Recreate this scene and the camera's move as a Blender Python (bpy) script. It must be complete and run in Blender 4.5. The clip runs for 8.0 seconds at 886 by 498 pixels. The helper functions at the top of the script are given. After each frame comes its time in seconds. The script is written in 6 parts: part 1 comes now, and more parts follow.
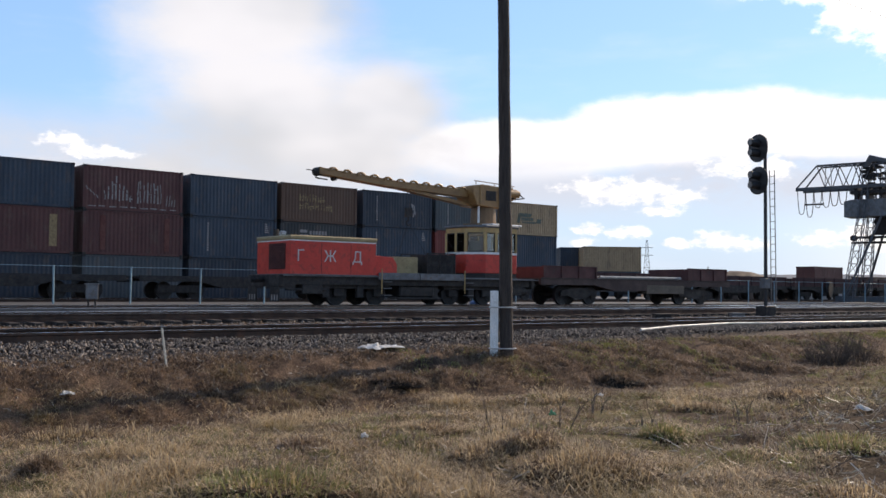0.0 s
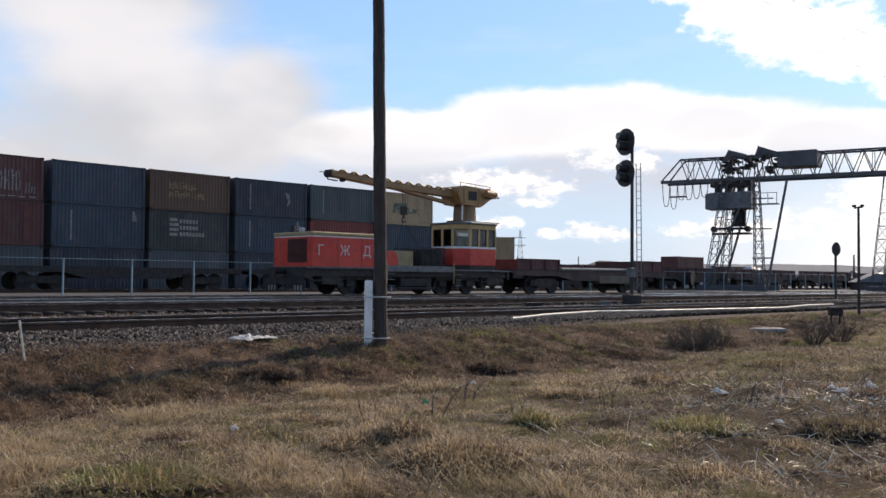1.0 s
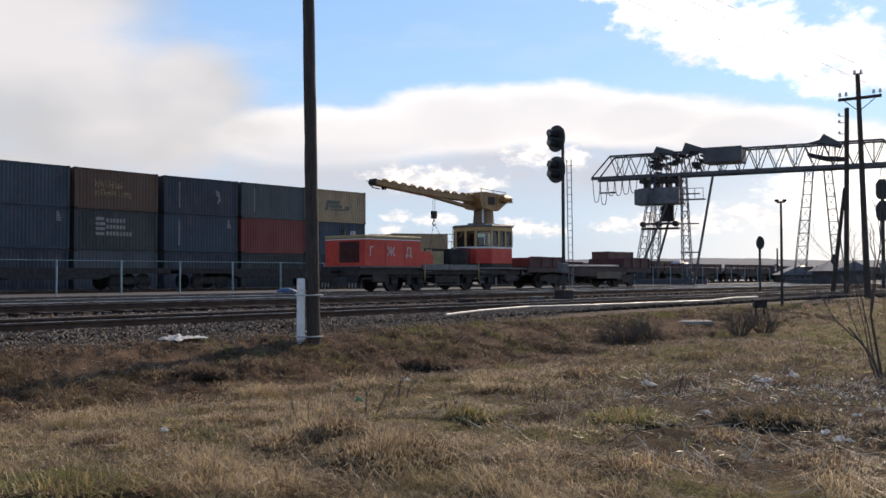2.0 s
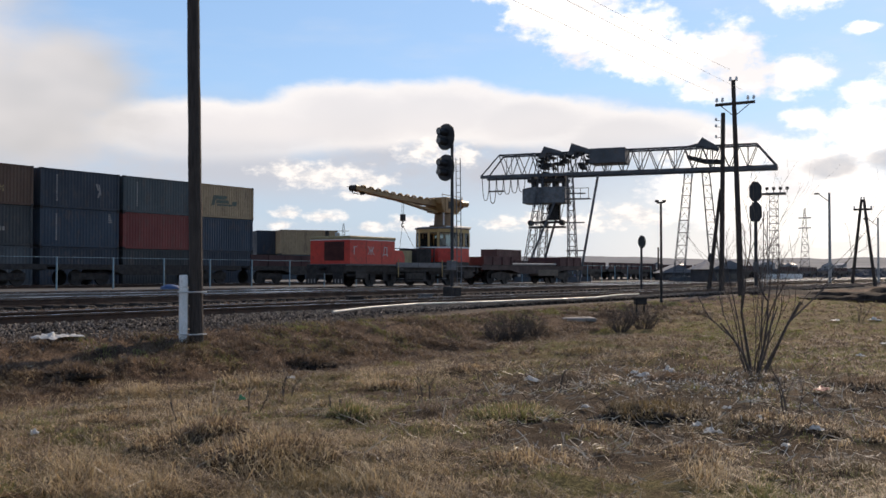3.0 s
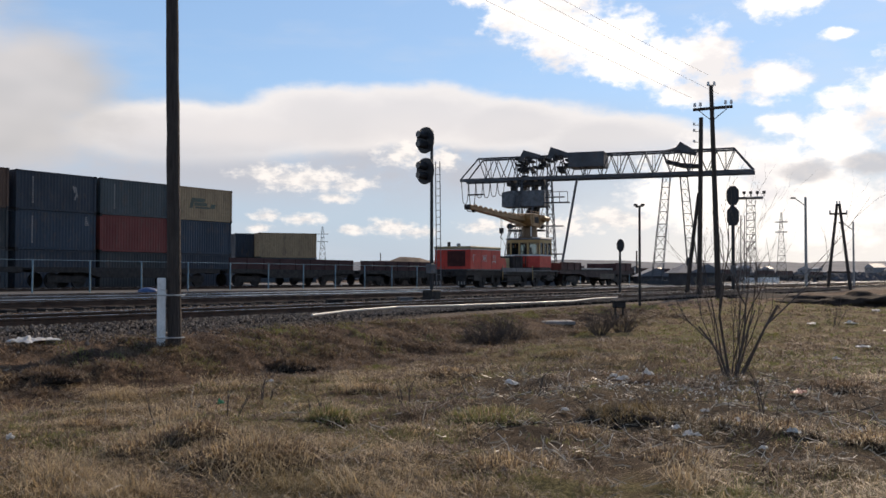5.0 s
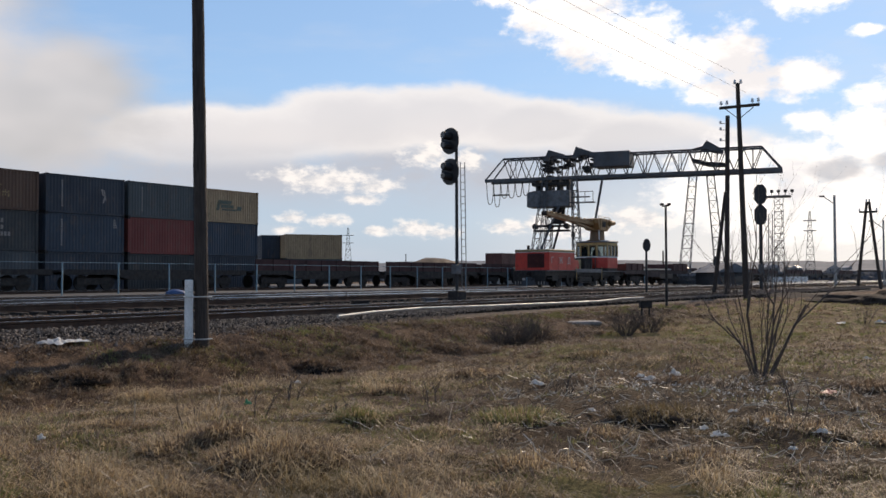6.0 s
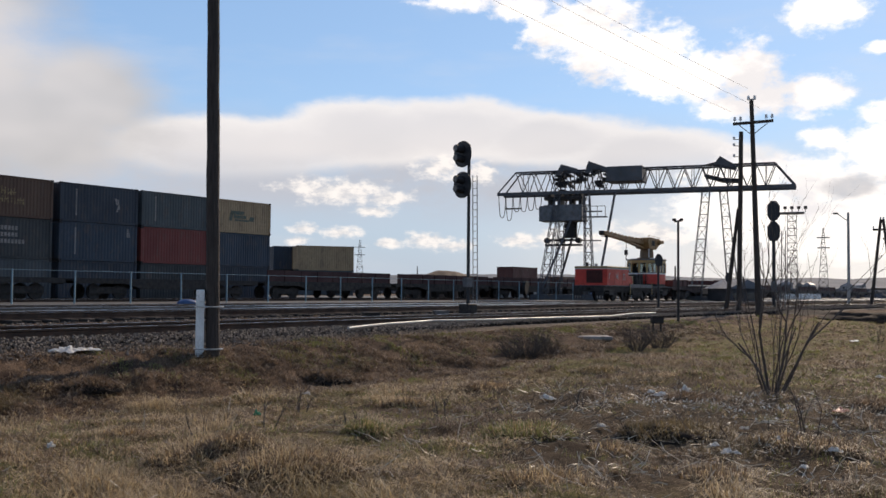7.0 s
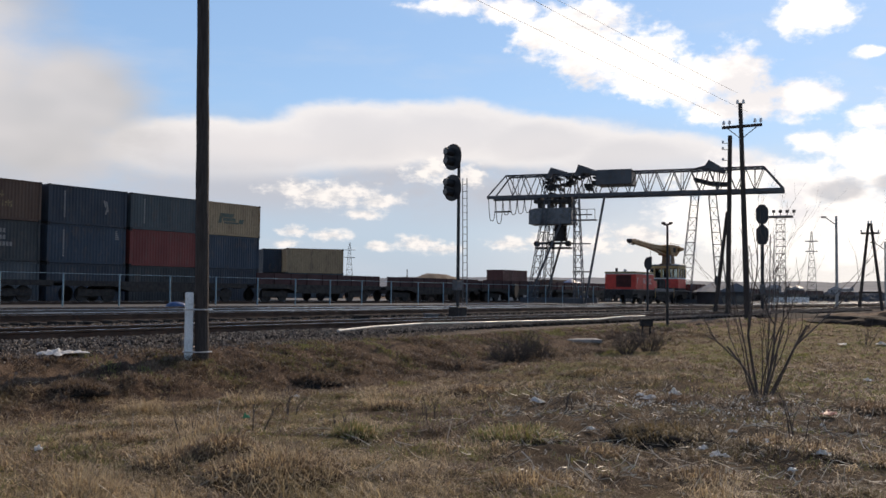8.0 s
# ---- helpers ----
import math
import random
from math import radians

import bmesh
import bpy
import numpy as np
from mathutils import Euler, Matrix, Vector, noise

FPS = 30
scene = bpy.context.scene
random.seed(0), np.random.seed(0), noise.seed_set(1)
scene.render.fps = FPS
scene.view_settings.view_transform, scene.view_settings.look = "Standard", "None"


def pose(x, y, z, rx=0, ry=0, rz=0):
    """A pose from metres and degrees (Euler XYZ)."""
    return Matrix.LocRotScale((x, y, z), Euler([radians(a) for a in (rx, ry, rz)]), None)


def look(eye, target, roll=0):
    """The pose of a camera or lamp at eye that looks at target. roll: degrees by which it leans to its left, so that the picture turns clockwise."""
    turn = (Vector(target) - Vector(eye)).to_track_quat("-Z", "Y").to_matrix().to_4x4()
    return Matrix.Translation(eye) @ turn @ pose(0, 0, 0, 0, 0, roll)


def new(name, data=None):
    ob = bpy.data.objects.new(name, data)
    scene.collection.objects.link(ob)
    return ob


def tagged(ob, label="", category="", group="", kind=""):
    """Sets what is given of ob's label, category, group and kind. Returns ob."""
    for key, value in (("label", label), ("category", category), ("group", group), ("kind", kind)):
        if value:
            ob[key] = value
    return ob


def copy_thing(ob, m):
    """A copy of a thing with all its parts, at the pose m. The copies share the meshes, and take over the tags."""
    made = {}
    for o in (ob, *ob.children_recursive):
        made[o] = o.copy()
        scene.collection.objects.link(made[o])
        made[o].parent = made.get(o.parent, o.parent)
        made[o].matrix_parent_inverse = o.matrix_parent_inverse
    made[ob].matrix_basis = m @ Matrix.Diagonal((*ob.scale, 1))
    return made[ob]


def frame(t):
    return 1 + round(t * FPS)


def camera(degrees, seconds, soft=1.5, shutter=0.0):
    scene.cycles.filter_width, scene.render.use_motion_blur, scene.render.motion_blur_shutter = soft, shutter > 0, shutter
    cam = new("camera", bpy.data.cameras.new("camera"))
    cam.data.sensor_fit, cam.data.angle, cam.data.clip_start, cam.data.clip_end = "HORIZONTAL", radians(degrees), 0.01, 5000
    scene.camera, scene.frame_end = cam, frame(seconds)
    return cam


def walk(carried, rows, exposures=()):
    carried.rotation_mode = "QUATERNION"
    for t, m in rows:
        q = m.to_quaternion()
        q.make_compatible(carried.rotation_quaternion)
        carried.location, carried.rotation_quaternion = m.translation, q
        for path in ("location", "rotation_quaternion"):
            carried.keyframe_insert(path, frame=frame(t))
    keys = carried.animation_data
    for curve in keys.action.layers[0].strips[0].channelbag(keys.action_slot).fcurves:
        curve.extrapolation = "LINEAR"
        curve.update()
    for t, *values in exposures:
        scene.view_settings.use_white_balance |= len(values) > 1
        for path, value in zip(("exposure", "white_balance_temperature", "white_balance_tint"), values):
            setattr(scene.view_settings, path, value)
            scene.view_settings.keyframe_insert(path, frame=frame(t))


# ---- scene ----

# The camera stands in a field beside a rail yard; rail tops lie at z = 0, the eye 0.7 m above them.
cam = camera(49.74, 8.0, soft=1.55)
EYE = 0.70
TURNS = [
    (0.0, 20.99, 2.39, -0.58, -0.068), (0.5, 17.50, 2.07, -0.53, -0.057), (1.0, 13.56, 1.84, -0.45, -0.037),
    (1.5, 10.67, 1.66, -0.10, -0.031), (1.7, 10.44, 1.65, 0.03, -0.030), (2.8, 4.47, 1.56, 0.14, 0.020),
    (3.0, 3.01, 1.48, 0.0, 0.029), (3.5, 0.0, 1.59, 0.0, 0.030), (4.0, 0.63, 1.61, -0.09, 0.020),
    (4.5, 1.14, 1.66, -0.21, 0.019), (6.0, 3.28, 1.72, 0.19, 0.020), (6.5, 3.81, 2.09, -0.18, 0.024),
    (7.0, 3.98, 2.49, -0.49, 0.025), (7.5, 3.63, 2.68, -0.57, 0.022), (8.0, 3.37, 2.67, -0.56, 0.025)]
walk(cam, [(t, pose(dx, 0, EYE, 90 + pitch, 0, yaw) @ pose(0, 0, 0, 0, 0, -roll)) for t, yaw, pitch, roll, dx in TURNS],
     [(0.0, 0.40, 6800, 15), (1.0, 0.30, 6850, 15), (1.7, 0.24, 6920, 15), (3.0, 0.08, 7000, 15), (4.5, -0.03, 7000, 15), (8.0, -0.04, 6950, 15)])

# ---- plan: the tracks run towards azimuth 31.5 degrees; s is metres along them, d metres beyond them ----
AZ = 31.5
RZ = 90 - AZ
UX, UY = math.sin(radians(AZ)), math.cos(radians(AZ))


def at(s, d, z=0.0, turn=0.0):
    """A pose in the yard: x along the tracks, y away from the camera."""
    return pose(s * UX - d * UY, s * UY + d * UX, z, 0, 0, RZ + turn)


def spot(az, r, z=0.0, turn=0.0):
    """A pose at an azimuth and a distance from the eye, facing it with -y."""
    a = radians(az)
    return pose(r * math.sin(a), r * math.cos(a), z, 0, 0, -az + turn)


# ---- sky and sun ----
SUN_AZ, SUN_EL = 25.0, 32.0
sun = new("sun", bpy.data.lights.new("sun", "SUN"))
sun.data.energy, sun.data.angle, sun.data.color = 3.9, radians(1.2), (1.0, 0.86, 0.68)
sa, se = radians(SUN_AZ), radians(SUN_EL)
sun.matrix_world = look((0, 0, 0), (-math.sin(sa) * math.cos(se), -math.cos(sa) * math.cos(se), -math.sin(se)))


class Nodes:
    """Small helper to wire node trees."""

    def __init__(self, tree):
        self.tree = tree

    def add(self, kind, props=None, **links):
        n = self.tree.nodes.new(kind)
        for k, v in (props or {}).items():
            if k == "op":
                n.operation = v
            elif k == "blend":
                n.blend_type = v
            elif k == "data":
                n.data_type = v
            elif k == "interp":
                n.interpolation_type = v
            elif k == "feature":
                n.feature = v
        for k, v in links.items():
            sock = n.inputs[int(k[1:])] if k[0] == "i" and k[1:].isdigit() else n.inputs[k]
            if isinstance(v, bpy.types.NodeSocket):
                self.tree.links.new(v, sock)
            else:
                sock.default_value = v
        return n

    def math(self, op, a, b=0.0, c=0.0):
        n = self.add("ShaderNodeMath", {"op": op}, i0=a, i1=b)
        n.inputs[2].default_value = c
        return n.outputs[0]

    def smooth(self, v, lo, hi, to0=0.0, to1=1.0):
        n = self.add("ShaderNodeMapRange", {"interp": "SMOOTHSTEP"}, i0=v, i1=lo, i2=hi, i3=to0, i4=to1)
        return n.outputs[0]

    def mix(self, f, a, b, blend="MIX"):
        n = self.add("ShaderNodeMix", {"data": "RGBA", "blend": blend})
        for sock, v in ((n.inputs[0], f), (n.inputs[6], a), (n.inputs[7], b)):
            if isinstance(v, bpy.types.NodeSocket):
                self.tree.links.new(v, sock)
            else:
                sock.default_value = v if not isinstance(v, tuple) or len(v) == 4 else (*v, 1)
        return n.outputs[2]


def make_sky():
    w = bpy.data.worlds.new("sky")
    scene.world = w
    w.use_nodes = True
    w.node_tree.nodes.clear()
    k = Nodes(w.node_tree)
    sky = k.add("ShaderNodeTexSky")
    sky.sky_type, sky.sun_disc = "NISHITA", False
    sky.sun_elevation, sky.sun_rotation = se, sa
    sky.altitude, sky.air_density, sky.dust_density, sky.ozone_density = 50, 1.0, 0.2, 1.5
    co = k.add("ShaderNodeTexCoord").outputs["Generated"]
    sep = k.add("ShaderNodeSeparateXYZ", i0=co)
    az = k.math("MULTIPLY", k.math("ARCTAN2", sep.outputs[0], sep.outputs[1]), 57.2958)
    el = k.math("MULTIPLY", k.math("ARCSINE", sep.outputs[2]), 57.2958)
    flat = k.add("ShaderNodeCombineXYZ", i0=az, i1=el).outputs[0]
    # cloud masses: soft ellipses whose edges are broken up by noise
    wide = k.add("ShaderNodeVectorMath", {"op": "MULTIPLY"}, i0=flat, i1=(0.55, 1.0, 1.0)).outputs[0]
    n1 = k.add("ShaderNodeTexNoise", Vector=wide, Scale=0.30, Detail=8.0, Roughness=0.60).outputs[0]
    n2 = k.add("ShaderNodeTexNoise", Vector=wide, Scale=0.95, Detail=8.0, Roughness=0.62).outputs[0]
    n5 = k.add("ShaderNodeTexNoise", Vector=k.add("ShaderNodeVectorMath", {"op": "MULTIPLY"}, i0=flat, i1=(0.75, 1.0, 1.0)).outputs[0], Scale=0.75, Detail=9.0, Roughness=0.58).outputs[0]
    n6 = k.add("ShaderNodeTexNoise", Vector=wide, Scale=1.7, Detail=9.0, Roughness=0.6).outputs[0]
    n3 = k.add("ShaderNodeTexNoise", Vector=wide, Scale=0.13, Detail=3.0, Roughness=0.5).outputs[0]

    def mass(rows, grain, amp):
        m = None
        for a, e, ra, re in rows:
            d = k.add("ShaderNodeVectorMath", {"op": "SUBTRACT"}, i0=flat, i1=(a, e, 0)).outputs[0]
            d = k.add("ShaderNodeVectorMath", {"op": "MULTIPLY"}, i0=d, i1=(1 / ra, 1 / re, 0)).outputs[0]
            d = k.math("SUBTRACT", 1.0, k.add("ShaderNodeVectorMath", {"op": "LENGTH"}, i0=d).outputs["Value"])
            m = d if m is None else k.add("ShaderNodeMath", {"op": "SMOOTH_MAX"}, i0=m, i1=d, i2=0.3).outputs[0]
        return k.math("ADD", m, k.math("MULTIPLY", k.math("SUBTRACT", grain, 0.5), amp))

    base = k.mix(1.0, sky.outputs[0], (SKY_GAIN * 0.90, SKY_GAIN * 0.99, SKY_GAIN * 1.05), "MULTIPLY")
    base = k.mix(k.smooth(el, 40.0, 15.0, 0.0, 0.55), base, (0.27, 0.50, 0.85))
    # pale haze low down
    low = k.smooth(el, 12.0, 0.0, 0.0, 0.85)
    c = k.mix(low, base, (0.46, 0.57, 0.71))
    sunward = k.smooth(k.math("ABSOLUTE", k.math("SUBTRACT", az, 28.0)), 34.0, 9.0, 0.0, 0.92)
    lowglow = k.math("MULTIPLY", sunward, k.smooth(el, 9.5, 1.0))
    c = k.mix(lowglow, c, (0.98, 0.98, 0.95))
    # thin streaks drawn out across the blue
    streak = k.add("ShaderNodeVectorMath", {"op": "MULTIPLY"}, i0=flat, i1=(0.25, 1.0, 1.0)).outputs[0]
    n4 = k.add("ShaderNodeTexNoise", Vector=streak, Scale=0.28, Detail=5.0, Roughness=0.55).outputs[0]
    c = k.mix(k.smooth(n4, 0.48, 0.78, 0.0, 0.3), c, (0.72, 0.78, 0.85))
    # grey-blue murk under the veil
    murk = k.math("MULTIPLY", k.smooth(el, 3.0, 6.0), k.smooth(el, 11.0, 7.5))
    murk = k.math("MULTIPLY", murk, k.math("MULTIPLY", k.smooth(az, 14.0, 4.0), k.smooth(n1, 0.3, 0.6, 0.55, 1.0)))
    c = k.mix(murk, c, (0.53, 0.59, 0.68))
    # the long veil: bright along its upper rim, grey beneath
    veil = mass(VEIL, n1, 0.9)
    body = k.mix(k.smooth(el, 4.5, 8.2), (0.58, 0.63, 0.70), (0.84, 0.85, 0.87))
    body = k.mix(k.smooth(n3, 0.35, 0.65, 0.0, 0.4), body, (0.62, 0.66, 0.71))
    veilcol = k.mix(k.smooth(veil, 0.6, 0.12, 0.0, 0.85), body, (0.95, 0.96, 0.96))
    rim = k.smooth(el, 5.0, 9.0, 0.6, 0.26)
    rim = k.add("ShaderNodeMapRange", {"interp": "SMOOTHSTEP"}, i0=veil, i1=-0.08, i2=rim, i3=0.0, i4=0.93).outputs[0]
    rim = k.math("MULTIPLY", rim, k.smooth(el, 5.2, 8.4))
    c = k.mix(rim, c, veilcol)
    left = mass(LEFT_VEIL, n1, 0.8)
    leftcol = k.mix(k.smooth(n3, 0.35, 0.68), (0.52, 0.55, 0.58), (0.72, 0.73, 0.75))
    c = k.mix(k.smooth(left, -0.2, 0.6, 0.0, 0.95), c, leftcol)
    puff = mass(PUFF, k.math("ADD", k.math("MULTIPLY", n6, 0.65), k.math("MULTIPLY", n5, 0.35)), 3.7)
    c = k.mix(k.smooth(puff, -0.2, 0.75, 0.0, 0.95), c, k.mix(k.smooth(n6, 0.38, 0.6), (0.76, 0.79, 0.82), (1.02, 1.02, 1.0)))
    bright = mass(BRIGHT, k.math("ADD", k.math("MULTIPLY", n6, 0.4), k.math("MULTIPLY", n5, 0.6)), 3.0)
    c = k.mix(k.smooth(bright, -0.3, 0.5), c, k.mix(k.smooth(n1, 0.36, 0.55), (0.90, 0.92, 0.95), (1.25, 1.25, 1.22)))
    grey = mass(GREY, n2, 0.9)
    c = k.mix(k.smooth(grey, 0.0, 0.6, 0.0, 0.75), c, (0.58, 0.60, 0.64))
    down = k.smooth(el, -0.5, -4.0)
    c = k.mix(down, c, (0.10, 0.095, 0.085))
    bg = k.add("ShaderNodeBackground", Color=c, Strength=1.0)
    out = k.add("ShaderNodeOutputWorld", Surface=bg.outputs[0])


SKY_GAIN = 0.135
# clouds: azimuth, elevation, half-width, half-height, in degrees
VEIL = [(-18.0, 8.2, 6.5, 2.0), (-13.0, 8.4, 6, 1.9), (-8.6, 9.3, 6, 2.1), (-3.4, 9.6, 6, 2.1), (2.2, 9.0, 6, 1.8), (7.9, 8.1, 6, 1.6), (12, 7.2, 5, 1.8),
        (-95, 20, 18, 8), (-60, 5, 12, 3)]
LEFT_VEIL = [(-33.2, 15.5, 8.0, 5.0), (-32.0, 11.4, 8.0, 3.8), (-28.6, 8.6, 10, 3.2), (-24.5, 10.5, 4.5, 3.6), (-37, 5.5, 9, 2.6), (-48, 32, 16, 5)]
PUFF = [(-12.6, 6.1, 1.6, 0.55), (-10.0, 5.8, 3.0, 0.85), (-7.3, 5.5, 1.7, 0.6), (-8.3, 4.7, 1.2, 0.35), (-3.9, 7.3, 2.0, 0.8), (-1.7, 7.0, 1.2, 0.7),
        (-12.3, 3.6, 1.1, 0.4), (-10.1, 3.4, 1.4, 0.4), (-12.6, 2.9, 0.9, 0.3), (-7.2, 2.8, 1.1, 0.35), (-4.9, 3.0, 1.8, 0.55), (-3.2, 2.7, 1.4, 0.4),
        (0.6, 3.0, 1.5, 0.5), (2.6, 3.2, 1.4, 0.6), (4.9, 2.9, 2.6, 0.6), (8.2, 3.4, 2.9, 0.8), (-24, 4.2, 4, 0.6),
        (-43.0, 8.0, 1.3, 0.45), (-40.9, 7.5, 1.9, 0.4)]
BRIGHT = [(-3.0, 17.0, 2.5, 0.5), (0.8, 16.6, 1.9, 0.8), (2.5, 15.2, 1.9, 1.3), (4.9, 15.6, 3.0, 1.7), (5.5, 13.8, 2.5, 1.5), (8.2, 14.0, 2.7, 1.7), (8.9, 12.4, 2.5, 1.2),
          (11.1, 12.4, 2.4, 1.5), (13.7, 12.4, 1.9, 1.9), (14.6, 11.1, 1.5, 1.0), (12.7, 10.6, 2.0, 0.8), (17.3, 11.1, 1.9, 1.1), (18.0, 15.8, 2.1, 1.3), (20.9, 13.3, 0.9, 0.3),
          (21.0, 9.9, 1.3, 0.7), (17.9, 8.6, 1.4, 0.6), (20.8, 7.7, 2.4, 1.7), (17.3, 6.2, 2.2, 1.4), (13.6, 6.6, 2.8, 1.4), (24.5, 9.5, 2.8, 2.6)]
BRIGHT += [(19.6, 4.0, 4.3, 2.0), (15.2, 4.0, 3.7, 2.0), (11.3, 4.6, 2.4, 1.3), (25.2, 15.8, 2.4, 1.2), (37, 8, 7, 6), (41, 22, 9, 7), (48, 34, 14, 7), (55, 12, 14, 8)]
GREY = [(19.3, 5.9, 2.0, 0.9), (22.5, 6.2, 2.4, 0.8)]
make_sky()


# ---- materials ----
def mat(name, a, b, scale=4.0, rough=0.8, metal=0.0, bump=0.2, dirt=None, amount=0.35, fine=60.0, vary=0.0, spec=0.5, stretch=(1, 1, 1)):
    """A surface of two tones in noise at two scales, with grain and stains; vary: change from piece to piece."""
    m = bpy.data.materials.new(name)
    m.use_nodes = True
    t = m.node_tree
    t.nodes.clear()
    k = Nodes(t)
    co = k.add("ShaderNodeTexCoord").outputs["Object"]
    co = k.add("ShaderNodeVectorMath", {"op": "MULTIPLY"}, i0=co, i1=stretch).outputs[0]
    info = k.add("ShaderNodeObjectInfo")
    shift = k.add("ShaderNodeVectorMath", {"op": "ADD"}, i0=co, i1=k.math("MULTIPLY", info.outputs["Random"], 37.0)).outputs[0]
    big = k.add("ShaderNodeTexNoise", Vector=shift, Scale=scale, Detail=6.0, Roughness=0.6).outputs[0]
    small = k.add("ShaderNodeTexNoise", Vector=shift, Scale=fine, Detail=3.0, Roughness=0.6).outputs[0]
    c = k.mix(k.smooth(big, 0.3, 0.7), a, b)
    if dirt:
        stain = k.add("ShaderNodeTexNoise", Vector=shift, Scale=scale * 2.7, Detail=8.0, Roughness=0.7, Distortion=0.6).outputs[0]
        c = k.mix(k.math("MULTIPLY", k.smooth(stain, 0.5, 0.68), amount * 2), c, dirt)
    grain = k.smooth(small, 0.2, 0.8, 0.75, 1.25)
    c = k.mix(1.0, c, k.add("ShaderNodeCombineXYZ", i0=grain, i1=grain, i2=grain).outputs[0], "MULTIPLY")
    if vary:
        v = k.smooth(info.outputs["Random"], 0, 1, 1 - vary, 1 + vary)
        c = k.mix(1.0, c, k.add("ShaderNodeCombineXYZ", i0=v, i1=v, i2=v).outputs[0], "MULTIPLY")
    bs = k.add("ShaderNodeBsdfPrincipled")
    t.links.new(c, bs.inputs["Base Color"])
    bs.inputs["Metallic"].default_value = metal
    bs.inputs["Specular IOR Level"].default_value = spec
    t.links.new(k.smooth(big, 0.2, 0.8, max(rough - 0.12, 0.03), min(rough + 0.12, 1.0)), bs.inputs["Roughness"])
    if bump:
        bm_ = k.add("ShaderNodeBump", Strength=bump, Distance=0.02, Height=small)
        t.links.new(bm_.outputs[0], bs.inputs["Normal"])
    k.add("ShaderNodeOutputMaterial", Surface=bs.outputs[0])
    return m


def leafy(name, a, b):
    """Blades: each clump's own tone."""
    m = bpy.data.materials.new(name)
    m.use_nodes = True
    t = m.node_tree
    t.nodes.clear()
    k = Nodes(t)
    geo = k.add("ShaderNodeNewGeometry")
    r = geo.outputs["Random Per Island"]
    n = k.add("ShaderNodeTexNoise", Vector=geo.outputs["Position"], Scale=0.55, Detail=4.0).outputs[0]
    c = k.mix(r, a, b)
    c = k.mix(k.math("MULTIPLY", k.smooth(n, 0.52, 0.68), 0.45), c, (0.15, 0.125, 0.04))
    bs = k.add("ShaderNodeBsdfPrincipled", Roughness=0.6)
    t.links.new(c, bs.inputs["Base Color"])
    tr = k.add("ShaderNodeBsdfTranslucent", Color=c)
    mx = k.add("ShaderNodeMixShader", i0=0.38, i1=bs.outputs[0], i2=tr.outputs[0])
    k.add("ShaderNodeOutputMaterial", Surface=mx.outputs[0])
    return m


def thin_sheet(name, colour):
    """Thin plastic: light comes through it."""
    m = bpy.data.materials.new(name)
    m.use_nodes = True
    t = m.node_tree
    t.nodes.clear()
    k = Nodes(t)
    n = k.add("ShaderNodeTexNoise", Vector=k.add("ShaderNodeTexCoord").outputs["Object"], Scale=14.0, Detail=4.0).outputs[0]
    c = k.mix(k.smooth(n, 0.35, 0.7), colour, tuple(v * 0.8 for v in colour))
    bs = k.add("ShaderNodeBsdfPrincipled", Roughness=0.35)
    t.links.new(c, bs.inputs["Base Color"])
    tr = k.add("ShaderNodeBsdfTranslucent", Color=c)
    k.add("ShaderNodeOutputMaterial", Surface=k.add("ShaderNodeMixShader", i0=0.5, i1=bs.outputs[0], i2=tr.outputs[0]).outputs[0])
    return m


LITTER = thin_sheet("white_plastic", (0.86, 0.84, 0.80))
STONE = mat("ballast_stone", (0.16, 0.145, 0.13), (0.30, 0.28, 0.26), 3, 0.85, vary=0.2, fine=25)
STEEL = mat("rail_steel", (0.085, 0.052, 0.037), (0.05, 0.032, 0.025), 3, 0.6, 0.6, dirt=(0.13, 0.06, 0.035))
POLISH = mat("polished_steel", (0.55, 0.55, 0.56), (0.45, 0.45, 0.47), 2, 0.25, 1.0, bump=0.05)
SLEEPER = mat("sleeper_timber", (0.052, 0.038, 0.029), (0.03, 0.023, 0.019), 5, 0.9, stretch=(1, 4, 1), vary=0.25)
OLDWOOD = mat("weathered_wood", (0.062, 0.047, 0.038), (0.034, 0.026, 0.022), 6, 0.9, stretch=(6, 6, 0.5), bump=0.4)
CONCRETE = mat("concrete", (0.40, 0.39, 0.37), (0.30, 0.29, 0.27), 4, 0.9, dirt=(0.16, 0.14, 0.12))
DARKIRON = mat("dark_iron", (0.035, 0.032, 0.03), (0.02, 0.018, 0.018), 4, 0.7, 0.3, dirt=(0.07, 0.045, 0.03))
BLACKPAINT = mat("black_paint", (0.014, 0.014, 0.016), (0.022, 0.022, 0.024), 3, 0.55)
GREYSTEEL = mat("grey_painted_steel", (0.16, 0.17, 0.18), (0.10, 0.105, 0.11), 3, 0.6, 0.2, dirt=(0.12, 0.07, 0.04))
PALESTEEL = mat("pale_painted_steel", (0.50, 0.50, 0.48), (0.40, 0.40, 0.39), 3, 0.5, 0.1, dirt=(0.2, 0.12, 0.07))
RED = mat("red_paint", (0.60, 0.045, 0.024), (0.50, 0.033, 0.018), 1.5, 0.5, dirt=(0.20, 0.025, 0.016), amount=0.35, bump=0.05)
CREAM = mat("cream_paint", (0.50, 0.33, 0.12), (0.40, 0.26, 0.10), 2, 0.5, dirt=(0.25, 0.18, 0.10), amount=0.25, bump=0.05)
DARKRED = mat("dark_maroon", (0.085, 0.018, 0.014), (0.05, 0.014, 0.012), 3, 0.85)
